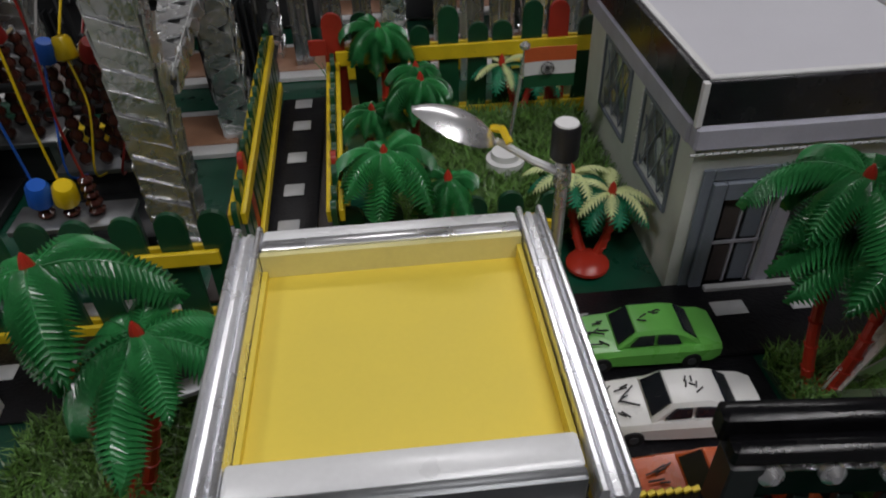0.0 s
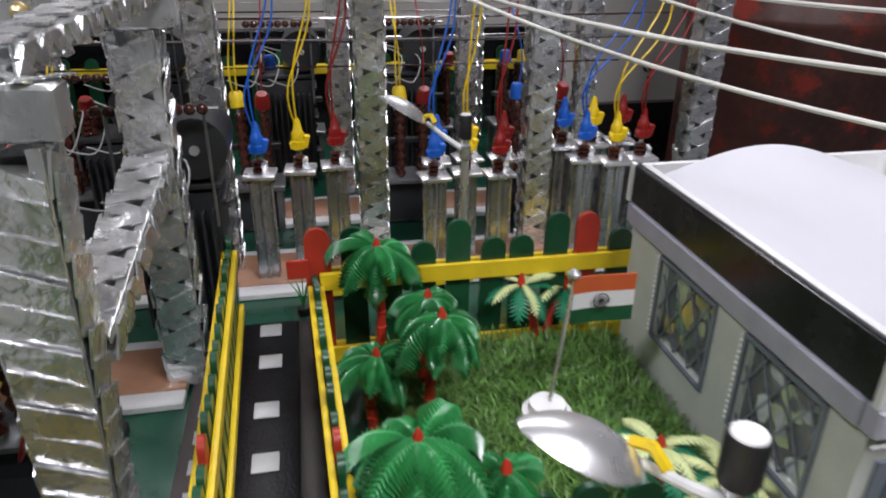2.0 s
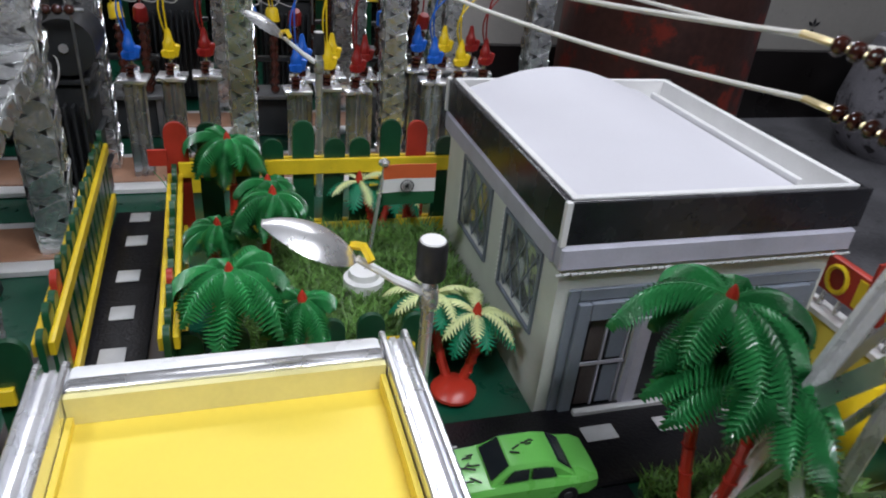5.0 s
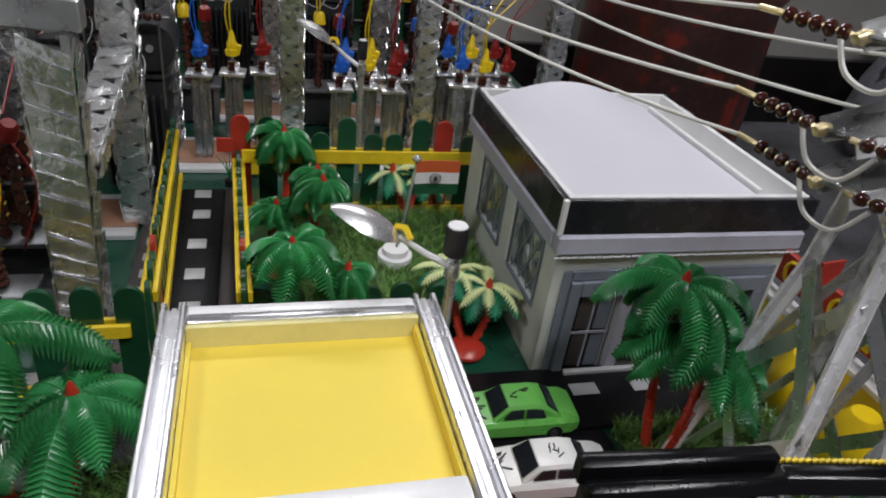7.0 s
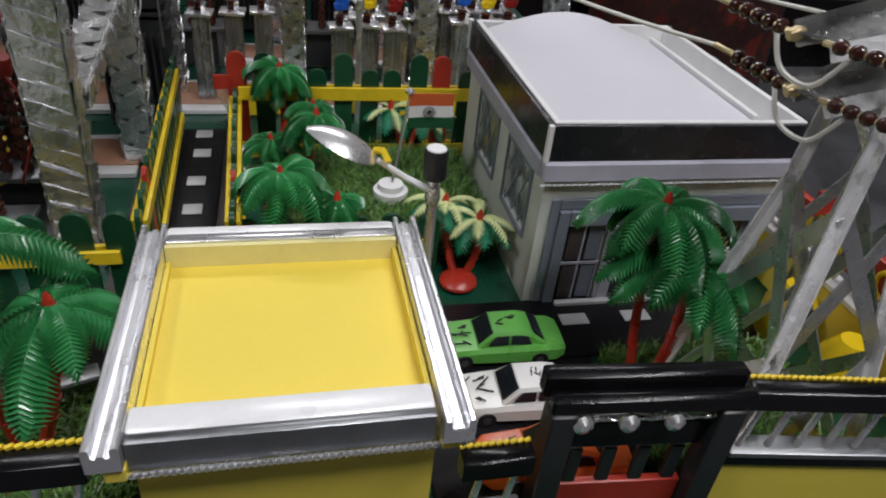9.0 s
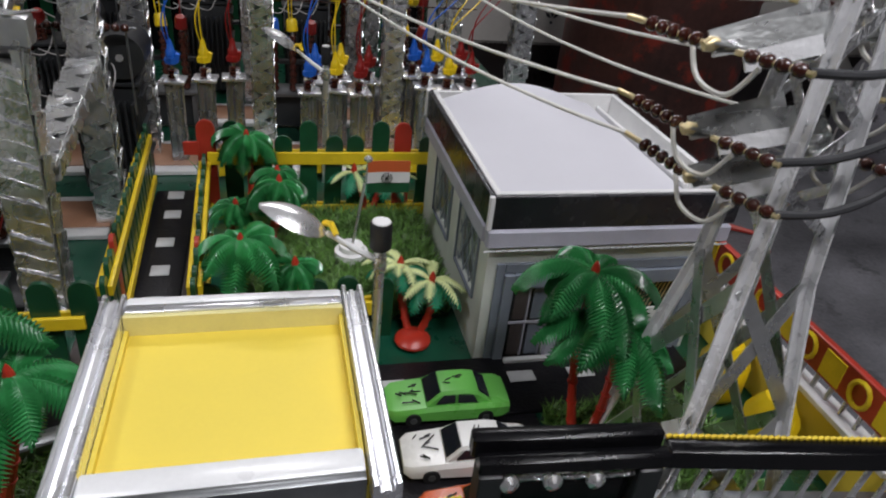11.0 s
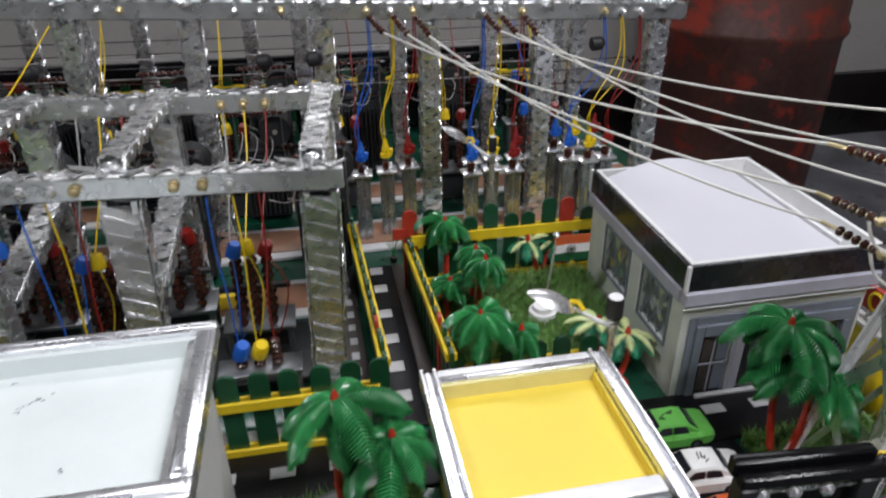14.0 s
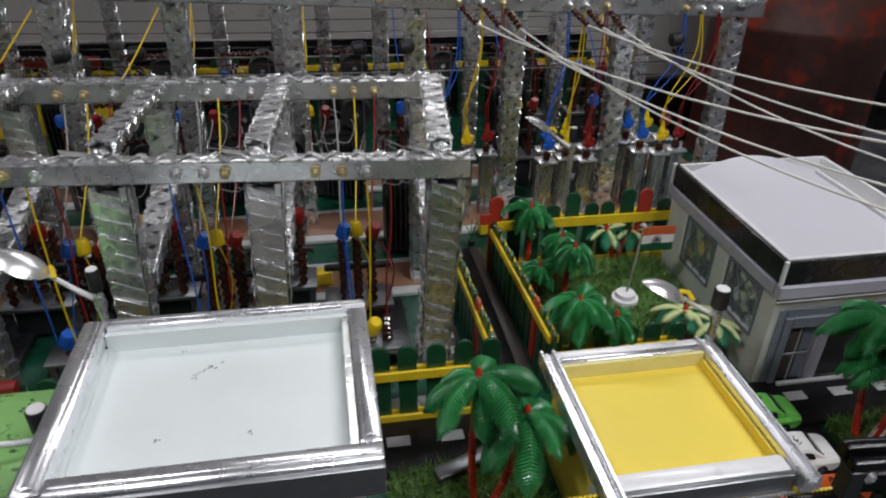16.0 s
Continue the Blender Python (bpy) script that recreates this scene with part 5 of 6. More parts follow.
def drop(x, z0, y0, x1, y1, z1, k, loop=True, r=0.0007):
    """A coloured wire that hangs from a beam to a terminal, often doubled."""
    rnd = random.Random(int(x * 9000) + k)
    b = rnd.uniform(-0.0025, 0.0025)
    wire(smooth([(x, y0, z0), (x + b, (y0 * 2 + y1) / 3, z0 - (z0 - z1) * 0.35), (x1 + b * 0.6, y1 - 0.003, z1 + (z0 - z1) * 0.30), (x1, y1, z1)]), r, COL[k], NAMES[k] + " wire hanging from a foil beam to a terminal")
    if loop:
        wire(smooth([(x + 0.002, y0, z0), (x - b, (y0 + y1) / 2, z0 - (z0 - z1) * 0.45), (x1 - 0.004, y1 - 0.004, z1 + (z0 - z1) * 0.22), (x1 - 0.001, y1, z1)]), r, COL[k], NAMES[k] + " wire hanging from a foil beam to a terminal")


GA = ((-0.112, 0.590), (-0.084, 0.596), (-0.058, 0.602))
for k, (x, y) in enumerate(GA):
    pillar(x, y, 0.078, COL[k], "silver fluted pillar with a " + NAMES[k] + " terminal cap", "pillars left of the yard lamp")
    drop((-0.096, -0.071, -0.048)[k], 0.248, 0.604, x, y, 0.115, k)
for k, (x, y) in enumerate(((0.012, 0.588), (0.038, 0.596), (0.061, 0.588))):
    pillar(x, y, 0.070, COL[k], "silver fluted pillar with a " + NAMES[k] + " terminal cap", "pillars behind the yard lamp")
    drop((0.026, 0.044, 0.069)[k], 0.243, 0.604, x, y, 0.107, k)
for k, (x, y) in enumerate(((0.020, 0.622), (0.046, 0.628), (0.074, 0.624))):
    pillar(x, y, 0.070, COL[k], "silver fluted pillar with a " + NAMES[k] + " terminal cap", "pillars behind the yard lamp")
for k, (x, y) in enumerate(((0.127, 0.588), (0.148, 0.580), (0.172, 0.586))):
    pillar(x, y, 0.078, COL[k], "silver fluted pillar with a " + NAMES[k] + " terminal cap", "pillars behind the control house")
    drop((0.162, 0.182, 0.203)[k], 0.238, 0.604, x, y, 0.115, k)
for k, (x, y) in enumerate(((0.118, 0.612), (0.142, 0.612), (0.168, 0.616))):
    pillar(x, y, 0.082, COL[k], "silver fluted pillar with a " + NAMES[k] + " terminal cap", "pillars behind the control house")

# ---- isolators: silver tables with bead stacks ----
def bead_stack(owner, at, h, r, n):
    rings = []
    for i in range(n):
        z = h * i / n
        rings += [(r * 0.55, z), (r, z + h / n * 0.35), (r, z + h / n * 0.6), (r * 0.55, z + h / n * 0.95)]
    part("post_insulator", Geo().lathe(at, rings, 10), BEAD, owner, "ribbed dark red brown insulator")


def terminal(owner, at, k, s=1.0):
    rnd = random.Random(int(at[0] * 9000) + k * 7 + len(owner.children))
    lean = (rnd.uniform(-0.35, 0.35), rnd.uniform(-0.45, 0.2), 1)
    part("terminal_cap", Geo().lathe(at, [(0.0046 * s, 0), (0.0062 * s, 0.001), (0.0056 * s, 0.011 * s), (0.0042 * s, 0.0135 * s)], 12, lean), COL[k], owner, NAMES[k] + " plastic terminal cap")


def isolator(x, y, label, tall=0.058, plate=0.028, group="isolators of the yard", gap=0.019):
    s = thing("isolator", label, "isolator", (x, y, 0.003), group)
    part("plate", Geo().box((0, 0, plate), (0.062, 0.036, 0.004), None, 0.0006), ALU_DULL, s, "dull silver plate")
    for a in (-1, 1):
        for b in (-1, 1):
            part("leg", Geo().box((a * 0.026, b * 0.013, plate / 2 - 0.001), (0.005, 0.005, plate - 0.002), None, 0.0005), ALU_DULL, s)
    # Box and tray added as dark bulk, to darken the isolator.
    part("dark_filler", Geo().box((0, 0, plate / 2 - 0.001), (0.046, 0.020, plate - 0.004), None, 0.001), GREY_MACHINE, s, "dark box added to fill the space under the plate")
    part("cross_tray", Geo().box((0, 0.0, plate + tall * 0.52), (0.060, 0.006, 0.005), None, 0.0008), GREY_MACHINE, s, "dark cross tray added as dark bulk")
    for k in range(3):
        px = (k - 1) * gap
        for b in (-0.010, 0.010):
            bead_stack(s, (px, b, plate + 0.002), tall, 0.0042, 8)
            part("stem", Geo().rod((px, b, plate + tall), (px, b, plate + tall + 0.006), 0.0014, n=7), STEEL, s)
        part("contact_arm", Geo().tube([(px, -0.010, plate + tall + 0.004), (px + 0.002, 0, plate + tall + 0.0055), (px, 0.010, plate + tall + 0.004)], 0.0011, 6), BRASS, s, "brass contact arm")
        terminal(s, (px, -0.010, plate + tall + 0.005), k)
    return s


def low_terminals(x, y, label, z=0.040, group="low terminal tables"):
    s = thing("terminal_table", label, "terminal table", (x, y, 0.003), group)
    part("plate", Geo().box((0, 0, z), (0.064, 0.024, 0.004), None, 0.0006), ALU_DULL, s, "dull silver plate")
    for a in (-1, 1):
        for b in (-1, 1):
            part("leg", Geo().box((a * 0.027, b * 0.008, z / 2 - 0.001), (0.005, 0.005, z - 0.002), None, 0.0005), ALU_DULL, s)
    for k in range(3):
        px = (k - 1) * 0.0135
        bead_stack(s, (px, 0, z + 0.002), 0.010, 0.0046, 2)
        if k < 2:
            terminal(s, (px, 0, z + 0.012), k, 1.1)
        else:
            bead_stack(s, (px, 0, z + 0.012), 0.014, 0.0040, 3)
    return s


for i, x in enumerate((-0.223, -0.339, -0.445, -0.56)):
    isolator(x, 0.402, "isolator with brown bead stacks and three coloured caps", 0.067, gap=0.0128)
    if i != 1:
        low_terminals(x + 0.005, 0.318 if i == 0 else 0.335, "low silver table with three coloured terminal caps")
    for k in range(3):
        drop(x + 0.006 + (k - 1) * 0.017, front_z(x) - 0.005, 0.312, x + 0.005 + (k - 1) * 0.0135, 0.318, 0.066, k, False)
        wire(smooth([(x + 0.007 + (k - 1) * 0.018, 0.464, 0.206), (x + (k - 1) * 0.016 + 0.006, 0.44, 0.170), (x + (k - 1) * 0.0128, 0.392, 0.118)]), 0.0008, (W_GREY, COL[k])[k > 0], "thin wire from the foil beam to an isolator")
        wire(smooth([(x + (k - 1) * 0.0128, 0.390, 0.106), (x + (k - 1) * 0.020 + 0.010, 0.372, 0.082), (x + 0.004 + (k - 1) * 0.016, 0.362, 0.045), (x + (k - 1) * 0.012, 0.384, 0.030)]), 0.0007, (W_BLUE, W_YELLOW, W_RED)[k], NAMES[k] + " wire looped from a cap down to its plate")
        if k < 2 and x > -0.5:
            wire(smooth([(x - 0.030 + 0.006 * k, 0.520, 0.152), (x - 0.020 + 0.008 * k, 0.500, 0.128 - 0.005 * k), (x + 0.006 + 0.006 * k, 0.495, 0.130 - 0.005 * k), (x + 0.018, 0.518, 0.148)]), 0.0006, W_GREY, "slack pale lead between two bead rows")
        if k == 1 and x < -0.4:
            wire(smooth([(x + 0.006 + (k - 1) * 0.017, 0.471, 0.214), (x + 0.02 + (k - 1) * 0.014, 0.52, 0.205), (x + 0.05 + (k - 1) * 0.02, 0.60, 0.255)]), 0.0008, COL[k], NAMES[k] + " wire between two foil gantries")
for x in (-0.15, -0.02, 0.10, -0.28, -0.41, -0.54):
    isolator(x + 0.02, 0.690, "isolator with brown bead stacks in the rear yard", 0.062, 0.040, "isolators of the rear yard")
    for k in (0, 1, 2) if x > -0.2 else (1,):
        drop(x + 0.02 + (k - 1) * 0.02, 0.240, 0.758, x + 0.02 + (k - 1) * 0.019, 0.682, 0.112, k, k == 1)
for x in (-0.09, 0.05, 0.15, -0.22, -0.35, -0.48):
    isolator(x, 0.835, "isolator with brown bead stacks at the far end", 0.060, 0.045, "isolators of the rear yard")

# thin dark bus wires strung across the rear yard
for k in range(12):
    rnd = random.Random(900 + k)
    y = 0.650 + 0.027 * k
    z = 0.178 - 0.014 * (k % 4) + rnd.uniform(-0.006, 0.006)
    single("bus_wire", Geo().tube(arc((-0.86, y, z + 0.012), (0.215, y + rnd.uniform(-0.01, 0.01), z), rnd.uniform(0.002, 0.007), 16), 0.00075, 5), (BEAD, W_GREY, BLACK_MATT)[k % 3], "thin dark bus wire strung across the rear yard", "wire", "thin bus wires")

# yellow wedges on the slabs
for x, y in ((-0.262, 0.470), (-0.41, 0.468), (-0.06, 0.552), (0.02, 0.556), (0.075, 0.552), (0.112, 0.556)):
    single("yellow_block", Geo().box((x, y, 0.0135), (0.030, 0.012, 0.015), Matrix.Rotation(0.1, 3, "Z"), 0.001), YELLOW, "small yellow painted block on the slab", "block", "yellow blocks of the yard")

# ---- transformers ----
def transformer(x, y, label, h=0.095):
    t = thing("transformer", label, "transformer", (x, y, 0.004), "dark transformers of the yard")
    part("tank", Geo().box((0, 0, h / 2), (0.052, 0.040, h), None, 0.002), GREY_MACHINE, t, "dark grey tank")
    for i in range(9):
        part("cooling_fin", Geo().box((-0.022 + i * 0.0055, -0.025, h * 0.47), (0.0018, 0.010, h * 0.80), None, 0.0004), GREY_MACHINE, t)
    for z in (0.3, 0.62, 0.9):
        part("tank_rib", Geo().box((0.0275, 0, h * z), (0.004, 0.038, 0.0025), None, 0.0004), GREY_MACHINE, t)
    part("lid", Geo().box((0, 0, h + 0.0021), (0.057, 0.045, 0.004), None, 0.0008), GREY_MACHINE, t)
    c = part("oil_drum", Geo().lathe((0.017, -0.026, h + 0.026), [(0.006, 0), (0.0185, 0.0015), (0.0185, 0.046), (0.006, 0.0475)], 24, (0, 1, 0)), GREY_MACHINE, t, "round dark oil conservator")
    part("bolt", Geo().rod((0.017, -0.0278, h + 0.026), (0.017, -0.0262, h + 0.026), 0.003, n=8), STEEL, c)
    for a in (-0.012, 0.010):
        part("bracket", Geo().box((0.017, a, h + 0.006), (0.014, 0.004, 0.0078), None, 0.0004), GREY_MACHINE, t)
    part("bead_rod", Geo().rod((-0.034, -0.034, h + 0.052), (0.034, -0.034, h + 0.052), 0.0012, n=6), ALU_DULL, t)
    for e in (-1, 1):
        part("bead_post", Geo().rod((e * 0.026, -0.034, h * 0.8), (e * 0.026, -0.034, h + 0.052), 0.0010, n=6), ALU_DULL, t)
    for k in range(3):
        bead_stack(t, (-0.022, -0.014 + k * 0.013, h + 0.0042), 0.022, 0.0042, 5)
        for j in range(3):
            part("row_bead", Geo().lathe((-0.030 + k * 0.021 + j * 0.0068, -0.034, h + 0.052), [(0.0016, -0.003), (0.0032, -0.0015), (0.0036, 0), (0.0032, 0.0015), (0.0016, 0.003)], 10), BEAD, t)
        part("lead", Geo().tube(smooth([(-0.022, -0.014 + k * 0.013, h + 0.026), (-0.020 + k * 0.016, -0.028, h + 0.020), (-0.03 + k * 0.018, -0.040, h - 0.002), (-0.05 + k * 0.018, -0.05, h + 0.006)]), 0.0007, 5), W_GREY, t, "thin grey lead")
    return t


# Dark pads added to darken the yard floor below the isolators.
for x in (-0.223, -0.339, -0.445, -0.56):
    single("darkening_pad", Geo().box((x, 0.385, 0.0045), (0.086, 0.085, 0.008), None, 0.001), GREY_MACHINE, "dark grey pad added to darken the ground under an isolator", "base", "dark isolator bases")
transformer(-0.159, 0.545, "dark grey transformer with cooling fins and oil conservator")
transformer(-0.300, 0.550, "dark grey transformer with cooling fins and oil conservator")
transformer(-0.430, 0.550, "dark grey transformer with cooling fins and oil conservator")
for x in (-0.095, 0.020, -0.215, -0.335, -0.455, -0.575):
    transformer(x, 0.815, "dark grey transformer in the rear yard", 0.105)
for x in (-0.222, -0.352, -0.482):
    transformer(x, 0.690, "dark grey transformer between the rear gantries", 0.085)
for x in (-0.292, -0.400, -0.506):
    isolator(x, 0.432, "isolator with brown bead stacks beside a dark base", 0.064, 0.034)
transformer(-0.560, 0.550, "dark grey transformer with cooling fins and oil conservator")

# ---- small potted sprouts at the road's end ----
def sprout(x, y, label, seed):
    s = thing("sprout", label, "plant", (x, y, 0.004), "sprouts at the road's end")
    rnd = random.Random(seed)
    part("pot", Geo().lathe((0, 0, 0), [(0.004, 0), (0.0045, 0.006), (0.0038, 0.0065)], 10), BLACK_MATT, s)
    for i in range(9):
        a = rnd.uniform(0, 6.28)
        h = rnd.uniform(0.018, 0.034)
        o = rnd.uniform(0.004, 0.014)
        part("blade", Geo().tube(smooth([(0, 0, 0.005), (o * 0.3 * math.cos(a), o * 0.3 * math.sin(a), h * 0.6), (o * math.cos(a), o * math.sin(a), h)], 3), 0.0008, 4, 0.0002), LEAF, s)
    return s


sprout(-0.088, 0.528, "small green sprout in a black pot", 3)
sprout(-0.141, 0.530, "small green sprout beside the fence", 5)
part("tag", Geo().box((-0.0120, -0.004, 0.068), (0.0120, 0.002, 0.0115), None, 0.0004), RED_PAINT, [o for o in bpy.data.objects if o.name.startswith("picket_fence")][0], "small red tag")

# ---- rear fence and left boundary ----
fence((-0.95, 0.975), (0.20, 0.975), 0.108, ((0.084, BOTH),), 0.030, "dark green picket fence at the far edge of the board", alternate=0.006)
single("black_back_wall", Geo().span(-1.05, 0.20, 0.982, 0.990, 0.0, 0.128, 0.001), BLACK, "low black boundary wall behind the far fence", "wall")
lw = thing("yellow_wall", "yellow boundary wall with a red band and white pins", "wall", (-0.72, 0.95, 0))
part("panel", Geo().span(-0.16, 0.16, -0.004, 0.004, 0, 0.080), YELLOW, lw)
part("band", Geo().span(-0.16, 0.16, -0.006, -0.0042, 0.105, 0.120), RED_PAINT, lw, "red painted band")
for i in range(28):
    part("pin", Geo().rod((-0.155 + i * 0.0115, -0.003, 0.081), (-0.155 + i * 0.0115, -0.003, 0.104), 0.0014, n=6), STEEL, lw)

# ---- conductors from the back gantry to the tower ----
def bead_string(p, q, label, n=5, r=0.0042):
    """Insulator beads threaded on a wire between p and q."""
    p, q = Vector(p), Vector(q)
    s = thing("insulator_string", label, "insulator", p, "bead insulator strings")
    d = (q - p)
    for i in range(n):
        a = d * ((i + 0.1) / n)
        ln = d.length / n
        part("bead", Geo().lathe(a, [(r * 0.4, 0), (r * 0.85, ln * 0.18), (r, ln * 0.45), (r * 0.85, ln * 0.72), (r * 0.4, ln * 0.9)], 12, d.normalized()), BEAD, s)
    part("thread", Geo().rod(-d * 0.12, d * 1.10, 0.0012, n=6), BRASS, s, "brass wire")
    return s


LT = [Vector((0.134, 0.147, 0.248)), Vector((0.140, 0.154, 0.2125)), Vector((0.147, 0.153, 0.1915))]
RT = [Vector((0.208, 0.152, 0.258)), Vector((0.206, 0.150, 0.231)), Vector((0.206, 0.150, 0.205))]
GL = [Vector((-0.096, 0.600, 0.252)), Vector((-0.071, 0.600, 0.251)), Vector((-0.048, 0.600, 0.250))]
GR = [Vector((0.026, 0.600, 0.247)), Vector((0.044, 0.600, 0.246)), Vector((0.069, 0.600, 0.245))]
for tips, gans in ((LT, GL), (RT, GR)):
    for k in range(3):
        a, b = gans[k], tips[k]
        d = (b - a).normalized()
        a1, b1 = a + d * 0.030 + Vector((0, 0, -0.012)), b - d * 0.029 + Vector((0, 0, 0.001))
        bead_string(a + d * 0.003, a1, "short string of dark brown beads under the back gantry", 5, 0.0034)
        bead_string(b1, b - d * 0.004, "string of dark brown bead insulators at the tower arm", 5, 0.0032)
        pts = arc(a1, b1 - d * 0.008, 0.013 + 0.002 * k, 20)
        single("conductor", Geo().tube(pts, 0.00095, 7), CORD, "white cord strung from the gantry to the tower", "cable", "white conductors")
        single("clamp", Geo().rod(b1 - d * 0.009, b1 - d * 0.001, 0.0012, n=8), BRASS, "brass clamp at the end of a white cord", "clamp", "brass clamps")

# ---- transmission tower ----
tw = thing("transmission_tower", "silver lattice transmission tower with three cross arms", "tower", (0.187, 0.145, 0))
C = Vector((0.187, 0.145, 0))
LEV = ((0.0, 0.037), (0.080, 0.0260), (0.150, 0.0165), (0.300, 0.0085))
def corner(a, b, lev):
    z, h = LEV[lev]
    return Vector((a * h, b * h, z))
for a in (-1, 1):
    for b in (-1, 1):
        for lev in range(3):
            p, q = corner(a, b, lev), corner(a, b, lev + 1)
            g = Geo().strip(p, q, 0.0088, 0.0010, (0, b, 0.15)).strip(p, q, 0.0088, 0.0010, (a, 0, 0.15))
            part("leg_bar", g, LEG, tw, smooth=False)
for lev in range(2):
    for (a0, b0), (a1, b1), nn in (((-1, -1), (1, -1), (0, -1, 0)), ((1, -1), (1, 1), (1, 0, 0)), ((1, 1), (-1, 1), (0, 1, 0)), ((-1, 1), (-1, -1), (-1, 0, 0))):
        part("cross_brace", Geo().strip(corner(a0, b0, lev), corner(a1, b1, lev + 1), 0.0080, 0.0008, nn), TAPE, tw, smooth=False)
        part("cross_brace", Geo().strip(corner(a1, b1, lev) + Vector(nn) * 0.001, corner(a0, b0, lev + 1) + Vector(nn) * 0.001, 0.0072, 0.0008, nn), TAPE, tw, smooth=False)
for i in range(1, 6):
    z0, z1 = 0.150 + i * 0.024, 0.174 + i * 0.024
    h0, h1 = 0.017 - 0.008 * i / 6, 0.017 - 0.008 * (i + 1) / 6
    for nn in ((0, -1, 0), (-1, 0, 0), (1, 0, 0), (0, 1, 0)):
        n = Vector(nn)
        s = Vector((-n.y, n.x, 0)) * (1 if i % 2 else -1)
        part("cross_brace", Geo().strip(n * h0 + s * h0 + Vector((0, 0, z0)), n * h1 - s * h1 + Vector((0, 0, z1)), 0.0046, 0.0008, nn), FOIL, tw, smooth=False)
part("top_cap", Geo().lathe((0, 0, 0.298), [(0.0062, 0), (0.0064, 0.004), (0.0045, 0.010), (0.0015, 0.014)], 8), FOIL, tw, "foil wrapped tip")
for k in range(3):
    for tips, e in ((LT, -1), (RT, 1)):
        tip = tips[k] - C
        root = Vector((e * 0.008, 0, tip.z + 0.004))
        g = Geo()
        for s in (-1, 1):
            g.strip(root + Vector((0, s * 0.007, 0.008)), tip, 0.0100, 0.0009, (0, -0.9, 0.5))
            g.strip(root + Vector((0, s * 0.007, -0.008)), tip, 0.0070, 0.0009, (0, 0.4, 1))
        arm = part("cross_arm", g, TAPE, tw, "silver cross arm", smooth=False)
        for j, (f, r) in enumerate(((0.15, 0.0070), (0.80, 0.0040))):
            crumple(arm, root.lerp(tip, f), r, 700 + 10 * k + j + e)
        part("foil_band", Geo().strip(root.lerp(tip, 0.2) + Vector((0, -0.012, 0.002)), root.lerp(tip, 0.9) + Vector((0.004, -0.010, -0.004)), 0.0075, 0.0007, (0.1, -1, 0.5)), LEG, arm, "loose crinkled foil band", smooth=False)
        part("eye_bolt", Geo().lathe(tip, [(0.002, -0.003), (0.0030, 0), (0.002, 0.003)], 10, (1, 0, 0.3)), BRASS, arm)
        # slack jumper and the string of the next span
        out = tip + Vector((0.016, -0.052, 0.004))
        part("jumper", Geo().tube(smooth([tip + Vector((-0.004, 0.006, 0)), tip + Vector((-0.003, -0.002, -0.012)), tip + Vector((0.004, -0.012, -0.015)), tip + Vector((0.008, -0.020, -0.003))]), 0.0011, 6), CORD, arm, "slack white jumper cord")
        q0, q1 = C + tip + Vector((0.006, -0.012, 0)), C + tip + Vector((0.014, -0.036, 0.001))
        bead_string(q0, q1, "string of dark brown bead insulators on the tower's near side", 4, 0.0029)
        if e < 0:
            far = RT[k] + Vector((0.016, -0.026, -0.002))
            single("dark_cord", Geo().tube(smooth([q1, q1.lerp(far, 0.35) + Vector((0, -0.004, -0.003)), q1.lerp(far, 0.7) + Vector((0, -0.003, -0.003)), far]), 0.0018, 8), CORD_DARK, "dark grey cord slung past the tower between two arms", "cable", "dark cords of the tower")
        if e > 0:
            single("conductor", Geo().tube(arc(q1, q1 + Vector((0.16, -0.10, 0.004)), 0.004, 8), 0.0012, 6), CORD, "white cord leading away from the tower", "cable", "white conductors")

# ---- boundary walls and gate ----
def front_wall(x0, x1, y, top, label, turn=0.0):
    w = thing("boundary_wall", label, "wall", ((x0 + x1) / 2, y, 0), "front boundary walls")
    w.rotation_euler = (0, 0, turn)
    h = (x1 - x0) / 2
    part("panel", Geo().span(-h, h, -0.003, 0.003, 0, top - 0.046, 0.0006), YELLOW_SHEET, w, "yellow wall panel")
    part("band", Geo().span(-h, h, -0.0045, 0.0045, top - 0.0458, top - 0.040, 0.0006), BLACK, w, "black band")
    part("ledge", Geo().span(-h, h, -0.0055, 0.0055, top - 0.0398, top - 0.036, 0.0006), ALU_DULL, w, "dull silver ledge")
    part("band", Geo().span(-h, h, -0.0045, 0.0045, top - 0.0115, top, 0.0008), BLACK, w, "black band")
    n = int((x1 - x0) / 0.0125)
    for i in range(n):
        x = -h + (i + 0.5) * 2 * h / n
        part("pin", Geo().rod((x - 0.002, -0.001, top - 0.0358), (x + 0.003, 0.001, top - 0.0117), 0.0015, n=8), STEEL, w, "slanted silver pin")
    g = Geo()
    m = int((x1 - x0) / 0.003)
    for i in range(m):
        g.rod((-h + i * 2 * h / m, 0.004, top + 0.0004), (-h + (i + 0.8) * 2 * h / m, 0.0045, top + 0.0010), 0.0011, n=5)
    part("trim", g, YELLOW, w, "ragged gold trim")
    return w


